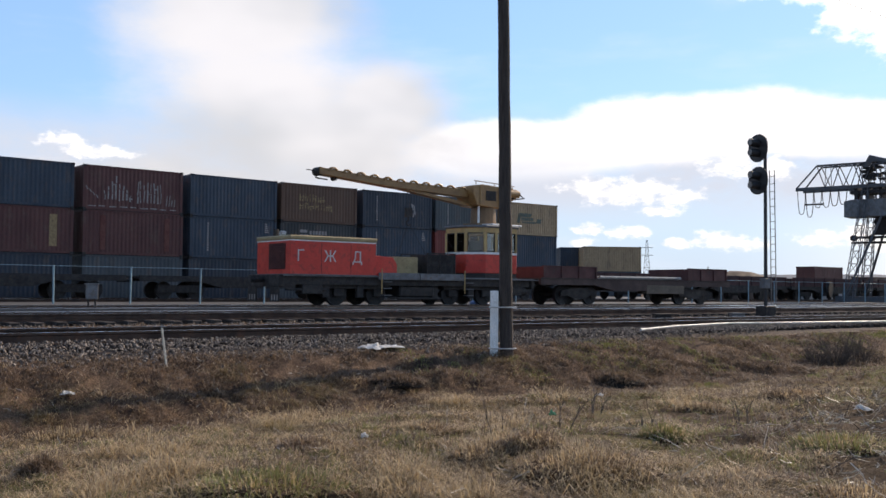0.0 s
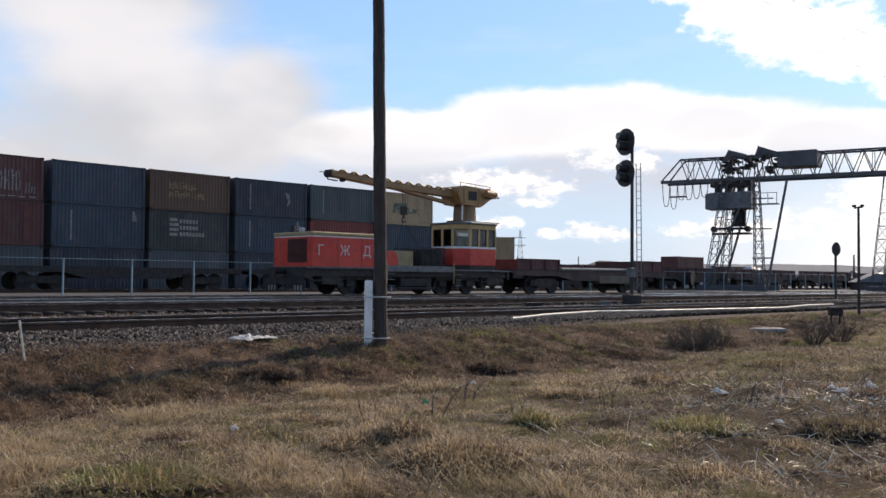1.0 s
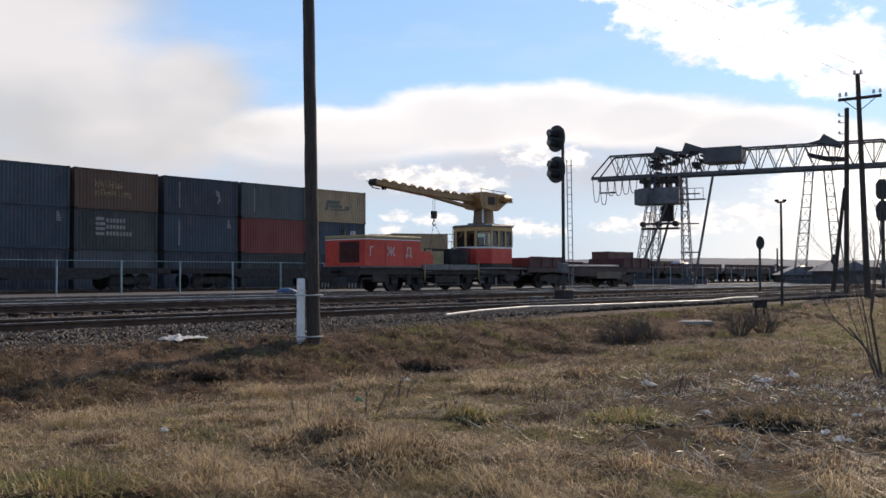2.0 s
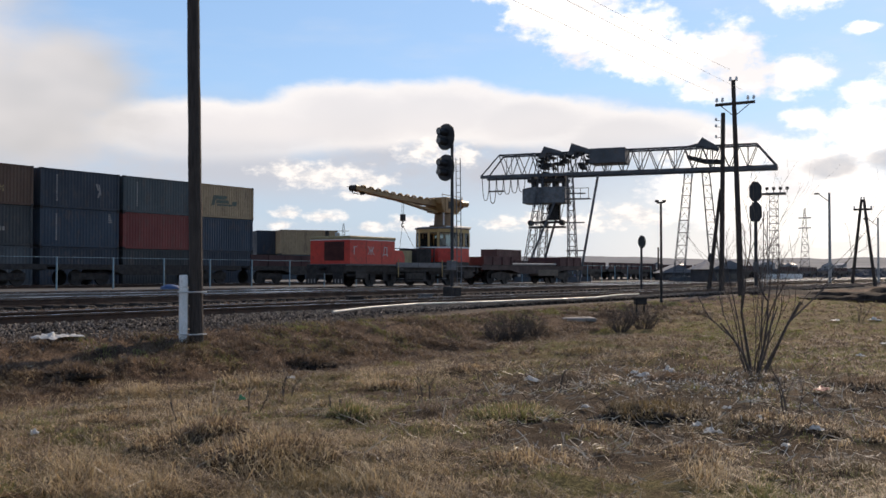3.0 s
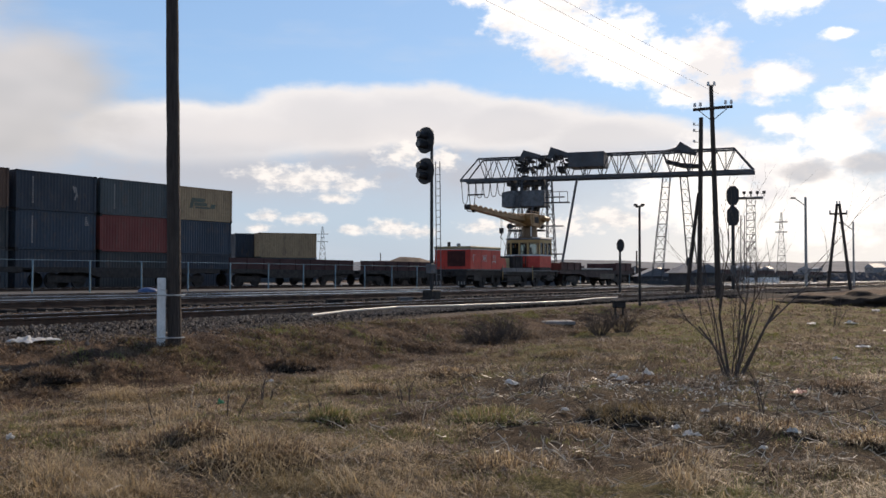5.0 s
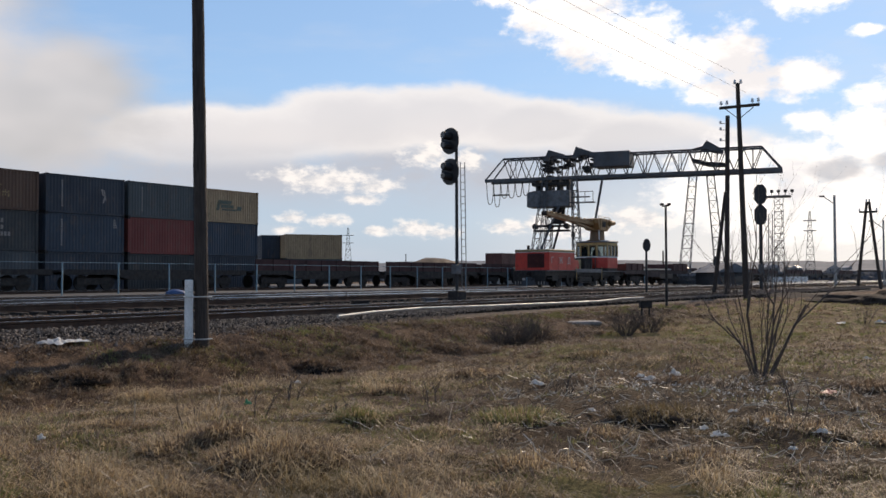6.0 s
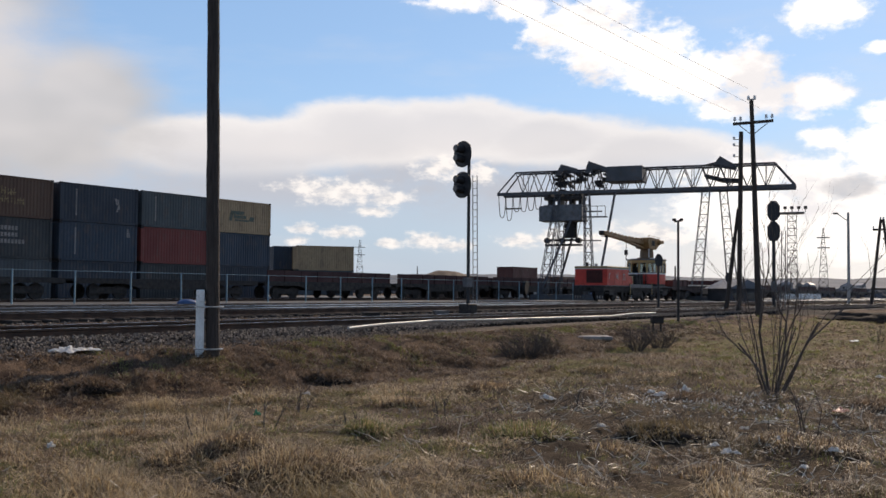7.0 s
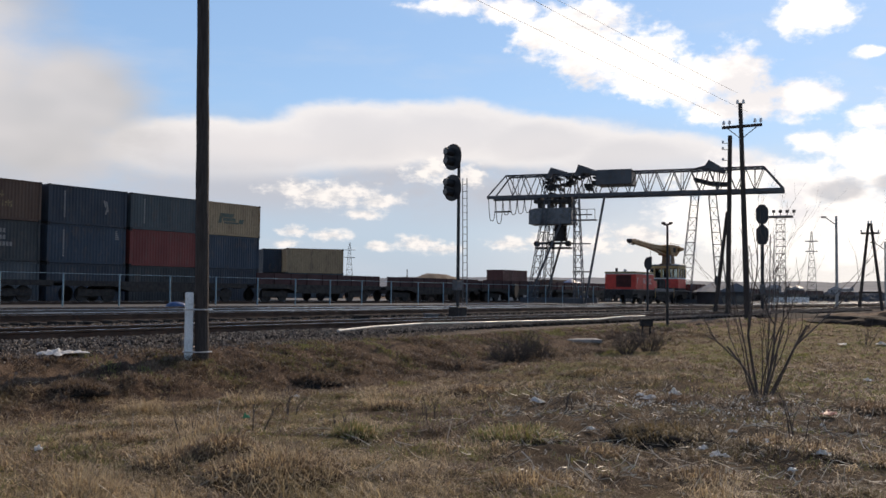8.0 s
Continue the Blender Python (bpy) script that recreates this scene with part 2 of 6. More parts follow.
LETTERPAINT = mat("letter_paint", (0.62, 0.56, 0.52), (0.50, 0.44, 0.40), 5, 0.8, dirt=(0.35, 0.12, 0.09), amount=0.3)
OCHREMARK = mat("faded_ochre_marking", (0.36, 0.25, 0.12), (0.25, 0.165, 0.08), 5, 0.8, dirt=(0.09, 0.045, 0.025), amount=0.4)
EMBLEM = mat("faded_green_marking", (0.09, 0.12, 0.10), (0.14, 0.14, 0.10), 4, 0.8, dirt=(0.32, 0.21, 0.11), amount=0.4)
FADED = mat("faded_maroon_streak", (0.15, 0.05, 0.035), (0.11, 0.032, 0.025), 3, 0.8, dirt=(0.09, 0.022, 0.018), amount=0.5)
OLDWHITE = mat("worn_white_marking", (0.34, 0.31, 0.29), (0.20, 0.18, 0.165), 5, 0.8, dirt=(0.2, 0.1, 0.07), amount=0.3)
WHITE = mat("white_paint", (0.78, 0.77, 0.74), (0.68, 0.67, 0.64), 3, 0.6, dirt=(0.4, 0.36, 0.3), amount=0.2)
ROOFCREAM = mat("faded_cream_paint", (0.38, 0.29, 0.14), (0.29, 0.22, 0.11), 3, 0.7, dirt=(0.16, 0.12, 0.07), amount=0.35)
OCHRE = mat("ochre_paint", (0.33, 0.185, 0.065), (0.24, 0.13, 0.05), 2, 0.5, dirt=(0.16, 0.09, 0.04), amount=0.3)
FENCE = mat("pale_blue_paint", (0.20, 0.32, 0.38), (0.15, 0.24, 0.29), 4, 0.5, 0.2, dirt=(0.15, 0.1, 0.07))
BARK = mat("grey_bark", (0.11, 0.085, 0.07), (0.07, 0.055, 0.045), 12, 0.9)
# The far hills' blue-grey carries distance haze in the colour.
HAZEBLUE = mat("haze_tinted_hill", (0.075, 0.092, 0.122), (0.055, 0.068, 0.092), 0.01, 1.0, bump=0, fine=0.05)


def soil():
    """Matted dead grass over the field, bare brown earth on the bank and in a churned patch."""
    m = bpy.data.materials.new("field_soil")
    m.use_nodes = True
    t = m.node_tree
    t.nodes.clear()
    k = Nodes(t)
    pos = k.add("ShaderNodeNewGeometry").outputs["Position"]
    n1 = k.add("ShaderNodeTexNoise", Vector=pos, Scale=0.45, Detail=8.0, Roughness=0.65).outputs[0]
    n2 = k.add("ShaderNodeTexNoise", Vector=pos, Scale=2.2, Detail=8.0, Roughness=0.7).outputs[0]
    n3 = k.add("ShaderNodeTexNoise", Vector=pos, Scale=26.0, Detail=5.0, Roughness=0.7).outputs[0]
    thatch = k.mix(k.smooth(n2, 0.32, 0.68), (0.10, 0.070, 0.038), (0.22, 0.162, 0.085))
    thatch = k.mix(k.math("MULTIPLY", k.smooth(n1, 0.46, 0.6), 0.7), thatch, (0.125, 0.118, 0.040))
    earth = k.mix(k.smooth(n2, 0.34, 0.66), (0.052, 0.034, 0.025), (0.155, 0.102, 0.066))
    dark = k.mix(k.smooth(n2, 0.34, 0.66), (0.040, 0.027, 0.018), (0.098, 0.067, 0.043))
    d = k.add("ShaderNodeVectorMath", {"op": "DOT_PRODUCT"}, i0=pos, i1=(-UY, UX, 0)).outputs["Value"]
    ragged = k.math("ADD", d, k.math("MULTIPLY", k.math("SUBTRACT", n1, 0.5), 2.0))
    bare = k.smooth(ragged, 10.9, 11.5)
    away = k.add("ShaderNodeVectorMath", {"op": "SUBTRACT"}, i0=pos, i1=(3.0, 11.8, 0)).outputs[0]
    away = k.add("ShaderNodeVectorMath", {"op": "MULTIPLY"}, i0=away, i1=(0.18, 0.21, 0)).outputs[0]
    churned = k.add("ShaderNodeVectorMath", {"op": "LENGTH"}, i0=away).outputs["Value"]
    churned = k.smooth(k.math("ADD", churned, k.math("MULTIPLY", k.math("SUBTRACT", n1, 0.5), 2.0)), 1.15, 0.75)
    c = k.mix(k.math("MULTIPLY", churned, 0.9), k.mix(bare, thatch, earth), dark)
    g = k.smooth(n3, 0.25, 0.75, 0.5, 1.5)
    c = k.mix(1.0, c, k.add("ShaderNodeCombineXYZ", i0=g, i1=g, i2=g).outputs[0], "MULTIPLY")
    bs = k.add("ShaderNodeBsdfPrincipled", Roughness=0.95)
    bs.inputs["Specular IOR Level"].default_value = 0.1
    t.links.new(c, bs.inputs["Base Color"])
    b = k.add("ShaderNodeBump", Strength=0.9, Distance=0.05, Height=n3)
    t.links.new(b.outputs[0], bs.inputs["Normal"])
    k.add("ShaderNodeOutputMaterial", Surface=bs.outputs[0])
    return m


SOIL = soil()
BALLAST = mat("ballast_bed", (0.075, 0.056, 0.043), (0.14, 0.108, 0.085), 9, 0.95, fine=30, bump=0.8, spec=0.15)


# ---- mesh helpers ----
def box(bm, x0, x1, y0, y1, z0, z1, m=None):
    """A box between the given bounds, moved by the matrix m."""
    vs = [bm.verts.new(v) for v in ((x0, y0, z0), (x1, y0, z0), (x1, y1, z0), (x0, y1, z0), (x0, y0, z1), (x1, y0, z1), (x1, y1, z1), (x0, y1, z1))]
    for f in ((0, 3, 2, 1), (4, 5, 6, 7), (0, 1, 5, 4), (1, 2, 6, 5), (2, 3, 7, 6), (3, 0, 4, 7)):
        bm.faces.new([vs[i] for i in f])
    if m is not None:
        for v in vs:
            v.co = m @ v.co
    return vs


def rod(bm, a, b, r0, r1=None, n=8):
    """A tapered round bar from a to b."""
    r1 = r0 if r1 is None else r1
    a, b = Vector(a), Vector(b)
    q = (b - a).to_track_quat("Z", "Y")
    rings = []
    for p, r in ((a, r0), (b, r1)):
        rings.append([bm.verts.new(p + q @ Vector((r * math.cos(i * math.tau / n), r * math.sin(i * math.tau / n), 0))) for i in range(n)])
    for i in range(n):
        j = (i + 1) % n
        bm.faces.new((rings[0][i], rings[0][j], rings[1][j], rings[1][i]))
    bm.faces.new(rings[0][::-1])
    bm.faces.new(rings[1])
    return rings


def tube(bm, pts, radii, n=8):
    """One skin along a line of points."""
    pts = [Vector(p) for p in pts]
    rings, q, before = [], None, None
    for i, p in enumerate(pts):
        way = (pts[min(i + 1, len(pts) - 1)] - pts[max(i - 1, 0)]).normalized()
        q = way.to_track_quat("Z", "Y") if q is None else before.rotation_difference(way) @ q
        before = way
        r = radii[i] if isinstance(radii, (list, tuple)) else radii
        rings.append([bm.verts.new(p + q @ Vector((r * math.cos(k * math.tau / n), r * math.sin(k * math.tau / n), 0))) for k in range(n)])
    for a, b in zip(rings, rings[1:]):
        for k in range(n):
            j = (k + 1) % n
            bm.faces.new((a[k], a[j], b[j], b[k]))
    bm.faces.new(rings[0][::-1])
    bm.faces.new(rings[-1])


def slab(bm, pts, depth, m=None):
    """A plate: the outline pts in x, z, pushed through y by depth."""
    a = [bm.verts.new((x, 0, z)) for x, z in pts]
    b = [bm.verts.new((x, depth, z)) for x, z in pts]
    n = len(pts)
    bm.faces.new(a)
    bm.faces.new(b[::-1])
    for i in range(n):
        j = (i + 1) % n
        bm.faces.new((a[j], a[i], b[i], b[j]))
    if m is not None:
        for v in a + b:
            v.co = m @ v.co


def part(name, bm, material, parent=None, label="", bevel=0.0, smooth=False):
    """Links a bmesh as one mesh object under a thing or a part."""
    bmesh.ops.recalc_face_normals(bm, faces=bm.faces)
    if bevel:
        bmesh.ops.bevel(bm, geom=bm.edges[:], offset=bevel, segments=1, affect="EDGES", profile=0.5)
    me = bpy.data.meshes.new(name)
    bm.to_mesh(me)
    bm.free()
    if smooth:
        for p in me.polygons:
            p.use_smooth = True
    for mt in (material if isinstance(material, (list, tuple)) else [material]):
        me.materials.append(mt)
    ob = new(name, me)
    if parent is not None:
        ob.parent = parent
    if label:
        ob["label"] = label
    return ob


def bar_box(name, dims, material, parent=None, label="", bevel=0.0, m=None):
    bm = bmesh.new()
    box(bm, *dims, m)
    return part(name, bm, material, parent, label, bevel)


def bar_rod(name, a, b, r, material, parent=None, label="", r1=None, n=8):
    bm = bmesh.new()
    rod(bm, a, b, r, r1, n)
    return part(name, bm, material, parent, label)


def thing(name, m, label, category, group="", kind=""):
    e = new(name)
    e.matrix_world = m
    e.empty_display_size = 0.2
    return tagged(e, label, category, group, kind)


def place(ob, m):
    ob.matrix_world = m
    return ob


# ---- ground ----
def step(v, a, b):
    t = min(max((v - a) / (b - a), 0.0), 1.0)
    return t * t * (3 - 2 * t)


MOUNDS = [(13.2, 13.0, 3.2, 0.16), (10.0, 11.6, 0.9, 0.14), (10.0, 17.6, 1.6, 0.15), (-6.0, 9.0, 2.2, 0.12), (1.3, 11.0, 0.8, 0.13), (-13.0, 8.7, 0.7, 0.12), (-31.3, 8.2, 0.8, 0.16)]


def height(x, y):
    """The lie of the land: a low field, a bank up to the track bed, and level yard beyond."""
    s, d = x * UX + y * UY, -x * UY + y * UX
    field = -0.95 + 0.36 * step(s, 14, 34)
    top = -0.33 + 0.06 * step(d, 13.9, 15.0)
    edge = 11.9 - 2.8 * step(s, 16, 34)
    z = field + (top - field) * step(d, edge - 0.4, edge + 2.0 + 2.2 * step(s, 14, 30))
    z -= 0.12 * math.exp(-((d - edge + 0.5) / 1.1) ** 2) * (1 - step(s, 14, 26))
    wide = 1 - step(d, 12.0, 13.9)
    z += wide * (0.10 * noise.noise(Vector((x * 0.35, y * 0.35, 0))) + 0.08 * noise.noise(Vector((x * 1.1, y * 1.1, 3))) + 0.09 * abs(noise.noise(Vector((x * 2.3, y * 2.3, 13)))) + 0.025 * noise.noise(Vector((x * 4, y * 4, 7))))
    bank = step(d, edge - 1.2, edge) * (1 - step(d, 13.0, 13.9))
    z += bank * (0.10 * noise.noise(Vector((x * 1.9, y * 1.9, 21))) + 0.07 * noise.noise(Vector((x * 4.5, y * 4.5, 27))) + 0.05 * noise.noise(Vector((x * 9, y * 9, 31))))
    z += wide * 0.03 * noise.noise(Vector((x * 7, y * 7, 51)))
    for az, r, w, h in MOUNDS:
        mx, my = r * math.sin(radians(az)), r * math.cos(radians(az))
        z += h * math.exp(-((x - mx) ** 2 + (y - my) ** 2) / (w * w))
    return z


def make_ground():
    rs = [0.0, 1.5]
    while rs[-1] < 60:
        rs.append(rs[-1] * 1.012 + 0.015)
    rs += [70, 85, 100, 130, 170, 220, 300, 420, 600, 900, 1400, 2200, 3600, 4800]
    azs = []
    a = -180.0
    while a < 180:
        azs.append(a)
        a += 0.4 if -56 <= a < 40 else 6.0
    verts, faces = [(0, 0, height(0, 0))], []
    n = len(azs)
    for r in rs[1:]:
        for a in azs:
            x, y = r * math.sin(radians(a)), r * math.cos(radians(a))
            verts.append((x, y, height(x, y) if r < 200 else -0.3))
    for i in range(n):
        faces.append((0, 1 + (i + 1) % n, 1 + i))
    for j in range(len(rs) - 2):
        for i in range(n):
            b0, b1 = 1 + j * n, 1 + (j + 1) * n
            faces.append((b0 + i, b0 + (i + 1) % n, b1 + (i + 1) % n, b1 + i))
    me = bpy.data.meshes.new("ground")
    me.from_pydata(verts, [], faces)
    for p in me.polygons:
        p.use_smooth = True
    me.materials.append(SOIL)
    return tagged(new("ground", me), "dry winter field with brown grass and soil", "ground", kind="structure")


make_ground()


# ---- tracks and yard ----
def rail_mesh(s0, s1):
    prof = [(-0.075, -0.18), (0.075, -0.18), (0.075, -0.165), (0.012, -0.145), (0.012, -0.05), (0.036, -0.038), (0.036, -0.004), (-0.036, -0.004),
            (-0.036, -0.038), (-0.012, -0.05), (-0.012, -0.145), (-0.075, -0.165)]
    bm = bmesh.new()
    ends = [[bm.verts.new((s, y, z)) for y, z in prof] for s in (s0, s1)]
    n = len(prof)
    for i in range(n):
        j = (i + 1) % n
        bm.faces.new((ends[0][i], ends[0][j], ends[1][j], ends[1][i]))
    bm.faces.new(ends[0])
    bm.faces.new(ends[1])
    bmesh.ops.recalc_face_normals(bm, faces=bm.faces)
    me = bpy.data.meshes.new("rail")
    bm.to_mesh(me)
    bm.free()
    me.materials.append(STEEL)
    return me


RAIL = rail_mesh(-70, 420)
_b = bmesh.new()
box(_b, -70, 420, -0.032, 0.032, -0.004, 0.0)
TREAD = bpy.data.meshes.new("tread")
_b.to_mesh(TREAD)
_b.free()
TREAD.materials.append(POLISH)
_b = bmesh.new()
box(_b, -0.12, 0.12, -1.35, 1.35, -0.36, -0.185)
bmesh.ops.bevel(_b, geom=_b.edges[:], offset=0.015, segments=1, affect="EDGES")
SLEEP = bpy.data.meshes.new("sleeper")
_b.to_mesh(SLEEP)
_b.free()
SLEEP.materials.append(SLEEPER)


def track(d, s0, count, name):
    base = thing(name, at(0, d), "railway track with worn steel rails on dark sleepers", "railway track", "tracks", "structure")
    for y in (-0.76, 0.76):
        r = new("rail", RAIL)
        r.parent, r.location = base, (0, y, 0)
        t = new("tread", TREAD)
        t.parent = r
    for i in range(count):
        sl = new("sleeper", SLEEP)
        sl.parent = base
        sl.location = (s0 + i * 0.56 + random.uniform(-0.03, 0.03), random.uniform(-0.04, 0.04), random.uniform(-0.015, 0.015))
        sl.rotation_euler = (0, 0, random.uniform(-0.02, 0.02))
    bm = bmesh.new()
    prof = [(-2.1, -0.50), (-1.55, -0.27), (1.55, -0.27), (2.1, -0.50)]
    ends = [[bm.verts.new((s, y, z)) for y, z in prof] for s in (-70, 420)]
    for i in range(3):
        bm.faces.new((ends[0][i], ends[0][i + 1], ends[1][i + 1], ends[1][i]))
    part("ballast_bed", bm, BALLAST, base)


TRACK_D = (15.55, 25.0, 34.0)
track(TRACK_D[0], -8, 150, "track_1")
track(TRACK_D[1], 0, 120, "track_2")
track(TRACK_D[2], 5, 120, "track_3")


def rock_mesh(seed):
    rnd = random.Random(seed)
    vs = [Vector(v) * rnd.uniform(0.6, 1.15) for v in ((1, 0, 0), (-1, 0, 0), (0, 1, 0), (0, -1, 0), (0, 0, 0.8), (0, 0, -0.8))]
    fs = [(0, 2, 4), (2, 1, 4), (1, 3, 4), (3, 0, 4), (2, 0, 5), (1, 2, 5), (3, 1, 5), (0, 3, 5)]
    return vs, fs


def scatter_rocks(name, count, pick, size, material, label, category):
    """Loose stones joined into one mesh; pick gives a place for each."""
    rnd = random.Random(5)
    verts, faces = [], []
    kinds = [rock_mesh(i) for i in range(12)]
    for _ in range(count):
        x, y, z = pick(rnd)
        r = rnd.uniform(*size)
        q = Euler((rnd.uniform(0, 6), rnd.uniform(0, 6), rnd.uniform(0, 6))).to_matrix()
        vs, fs = kinds[rnd.randrange(12)]
        b = len(verts)
        for v in vs:
            w = q @ (v * r)
            verts.append((w.x + x, w.y + y, w.z + z))
        faces += [(a + b, c + b, e + b) for a, c, e in fs]
    me = bpy.data.meshes.new(name)
    me.from_pydata(verts, [], faces)
    me.materials.append(material)
    return tagged(new(name, me), label, category, kind="stuff")


def stone_pieces():
    m = bpy.data.materials.new("loose_ballast")
    m.use_nodes = True
    k = Nodes(m.node_tree)
    bs = m.node_tree.nodes["Principled BSDF"]
    r = k.add("ShaderNodeNewGeometry").outputs["Random Per Island"]
    n = k.add("ShaderNodeTexNoise", Vector=k.add("ShaderNodeTexCoord").outputs["Object"], Scale=40.0).outputs[0]
    c = k.mix(k.math("POWER", r, 1.6), (0.055, 0.040, 0.030), (0.33, 0.265, 0.21))
    c = k.mix(k.math("MULTIPLY", n, 0.4), c, (0.12, 0.10, 0.085))
    m.node_tree.links.new(c, bs.inputs["Base Color"])
    bs.inputs["Roughness"].default_value = 0.8
    return m


LOOSE = stone_pieces()


def pick_bank(rnd):
    s = rnd.uniform(-4, 42) if rnd.random() < 0.8 else rnd.uniform(40, 75)
    spread = 1.0 - 0.85 * step(s, 9, 26)
    d = 14.0 - abs(rnd.gauss(0, 0.40 * spread)) + 0.25
    x, y = s * UX - d * UY, s * UY + d * UX
    z = height(x, y)
    if d > 13.45:
        z = max(z, -0.46 + 0.42 * (d - 13.45))
    return x, y, z + 0.02


def pick_between(rnd):
    s, d = rnd.uniform(0, 70), rnd.uniform(16.6, 23.6)
    x, y = s * UX - d * UY, s * UY + d * UX
    z = height(x, y)
    if d < 17.65:
        z = -0.27 - 0.42 * max(d - 17.1, 0)
    return x, y, z + 0.02


scatter_rocks("ballast_stones", 26000, pick_bank, (0.012, 0.036), LOOSE, "grey crushed-stone ballast along the track shoulder", "ballast")
scatter_rocks("yard_gravel", 11000, pick_between, (0.02, 0.045), LOOSE, "pale gravel between the tracks", "gravel")
WETGROUND = mat("wet_asphalt", (0.06, 0.057, 0.055), (0.10, 0.095, 0.09), 0.6, 0.26, fine=14, bump=0.06, dirt=(0.07, 0.065, 0.06))
for d0, d1 in ((26.7, 28.2), (30.9, 32.5)):
    place(tagged(bar_box("pavement", (-60, 400, d0, d1, -0.45, -0.035), WETGROUND), "wet grey path between the tracks", "path", kind="structure"), at(0, 0))
place(tagged(bar_box("pavement", (-80, 420, 37.0, 90.0, -0.5, -0.14), mat("yard_slab", (0.045, 0.042, 0.04), (0.07, 0.066, 0.062), 0.4, 0.8, fine=10)), "dark concrete slab of the container yard", "pavement", kind="structure"), at(0, 0))


# ---- containers ----
def corrugated(bm, x0, x1, y, z0, z1, n, depth):
    """A trapezoid-ribbed wall between x0 and x1, ribs pushed to +y."""
    step_x = (x1 - x0) / n
    xs = []
    for i in range(n):
        b = x0 + i * step_x
        xs += [(b, 0), (b + step_x * 0.3, 0), (b + step_x * 0.5, depth), (b + step_x * 0.8, depth)]
    xs.append((x1, 0))
    lo = [bm.verts.new((x, y + o, z0)) for x, o in xs]
    hi = [bm.verts.new((x, y + o, z1)) for x, o in xs]
    for i in range(len(xs) - 1):
        bm.faces.new((lo[i], lo[i + 1], hi[i + 1], hi[i]))


def paint(name, a, b):
    return mat(name, a, b, 0.9, 0.55, 0.0, dirt=(0.10, 0.065, 0.045), amount=0.22, bump=0.06, fine=18, stretch=(1, 1, 0.35))


PAINTS = {
    "blue": paint("blue_container_paint", (0.022, 0.039, 0.062), (0.017, 0.030, 0.048)),
    "navy": paint("navy_container_paint", (0.018, 0.028, 0.043), (0.014, 0.021, 0.033)),
    "maroon": paint("maroon_container_paint", (0.10, 0.025, 0.019), (0.07, 0.018, 0.015)),
    "brown": paint("brown_container_paint", (0.105, 0.045, 0.02), (0.075, 0.032, 0.016)),
    "green": paint("grey_green_container_paint", (0.058, 0.070, 0.073), (0.044, 0.054, 0.058)),
    "slate": paint("slate_container_paint", (0.026, 0.029, 0.031), (0.019, 0.022, 0.023)),
    "red": paint("red_container_paint", (0.2, 0.03, 0.021), (0.155, 0.024, 0.018)),
    "beige": paint("beige_container_paint", (0.40, 0.26, 0.135), (0.32, 0.205, 0.11)),
    "steel": paint("grey_blue_container_paint", (0.055, 0.065, 0.072), (0.042, 0.05, 0.056)),
}
WORDS = {"blue": "blue", "navy": "dark navy", "maroon": "rusty maroon", "brown": "brown", "green": "grey-green", "slate": "dark slate",
         "red": "faded red", "beige": "sandy beige", "steel": "dull grey-blue"}
CL, CW, CH = 6.06, 2.44, 2.59
BOXES = {}


def container(colour, m, length=CL):
    """A shipping container: posts, rails, ribbed walls, roof, corner castings."""
    key = (colour, length)
    if key in BOXES:
        return copy_thing(BOXES[key], m)
    c = thing("shipping_container", m, WORDS[colour] + " corrugated steel shipping container in a yard stack", "container", "stacked containers")
    pm = PAINTS[colour]
    for x in (0, length - 0.15):
        for y in (0, CW - 0.15):
            bar_box("corner_post", (x, x + 0.15, y, y + 0.15, 0.12, CH - 0.12), pm, c)
            for z in (0, CH - 0.12):
                bar_box("corner_casting", (x - 0.005, x + 0.17, y - 0.005, y + 0.155, z, z + 0.118), DARKIRON, c)
    for y in (0.01, CW - 0.09):
        bar_box("bottom_rail", (0.17, length - 0.17, y, y + 0.08, 0.02, 0.17), pm, c)
        bar_box("top_rail", (0.17, length - 0.17, y, y + 0.08, CH - 0.11, CH - 0.02), pm, c)
    bm = bmesh.new()
    corrugated(bm, 0.15, length - 0.15, 0.035, 0.16, CH - 0.1, 24, 0.02)
    part("side_wall", bm, pm, c)
    bm = bmesh.new()
    corrugated(bm, 0.15, length - 0.15, CW - 0.08, 0.16, CH - 0.1, 24, 0.02)
    part("side_wall", bm, pm, c)
    bm = bmesh.new()
    corrugated(bm, -(CW - 0.15), -0.15, 0.03, 0.14, CH - 0.1, 9, 0.035)
    for v in bm.verts:
        v.co = Vector((v.co.y, -v.co.x, v.co.z))
    part("end_wall", bm, pm, c)
    for i in (0, 1):
        bar_box("door", (length - 0.07, length - 0.02, 0.16 + i * 1.06, 1.21 + i * 1.06, 0.14, CH - 0.12), pm, c)
    bm = bmesh.new()
    box(bm, 0.1, length - 0.1, 0.09, CW - 0.09, CH - 0.07, CH - 0.006)
    part("roof", bm, pm, c)
    bm = bmesh.new()
    box(bm, 0.1, length - 0.1, 0.09, CW - 0.09, 0.003, 0.16)
    part("floor_frame", bm, DARKIRON, c)
    BOXES[key] = c
    return c


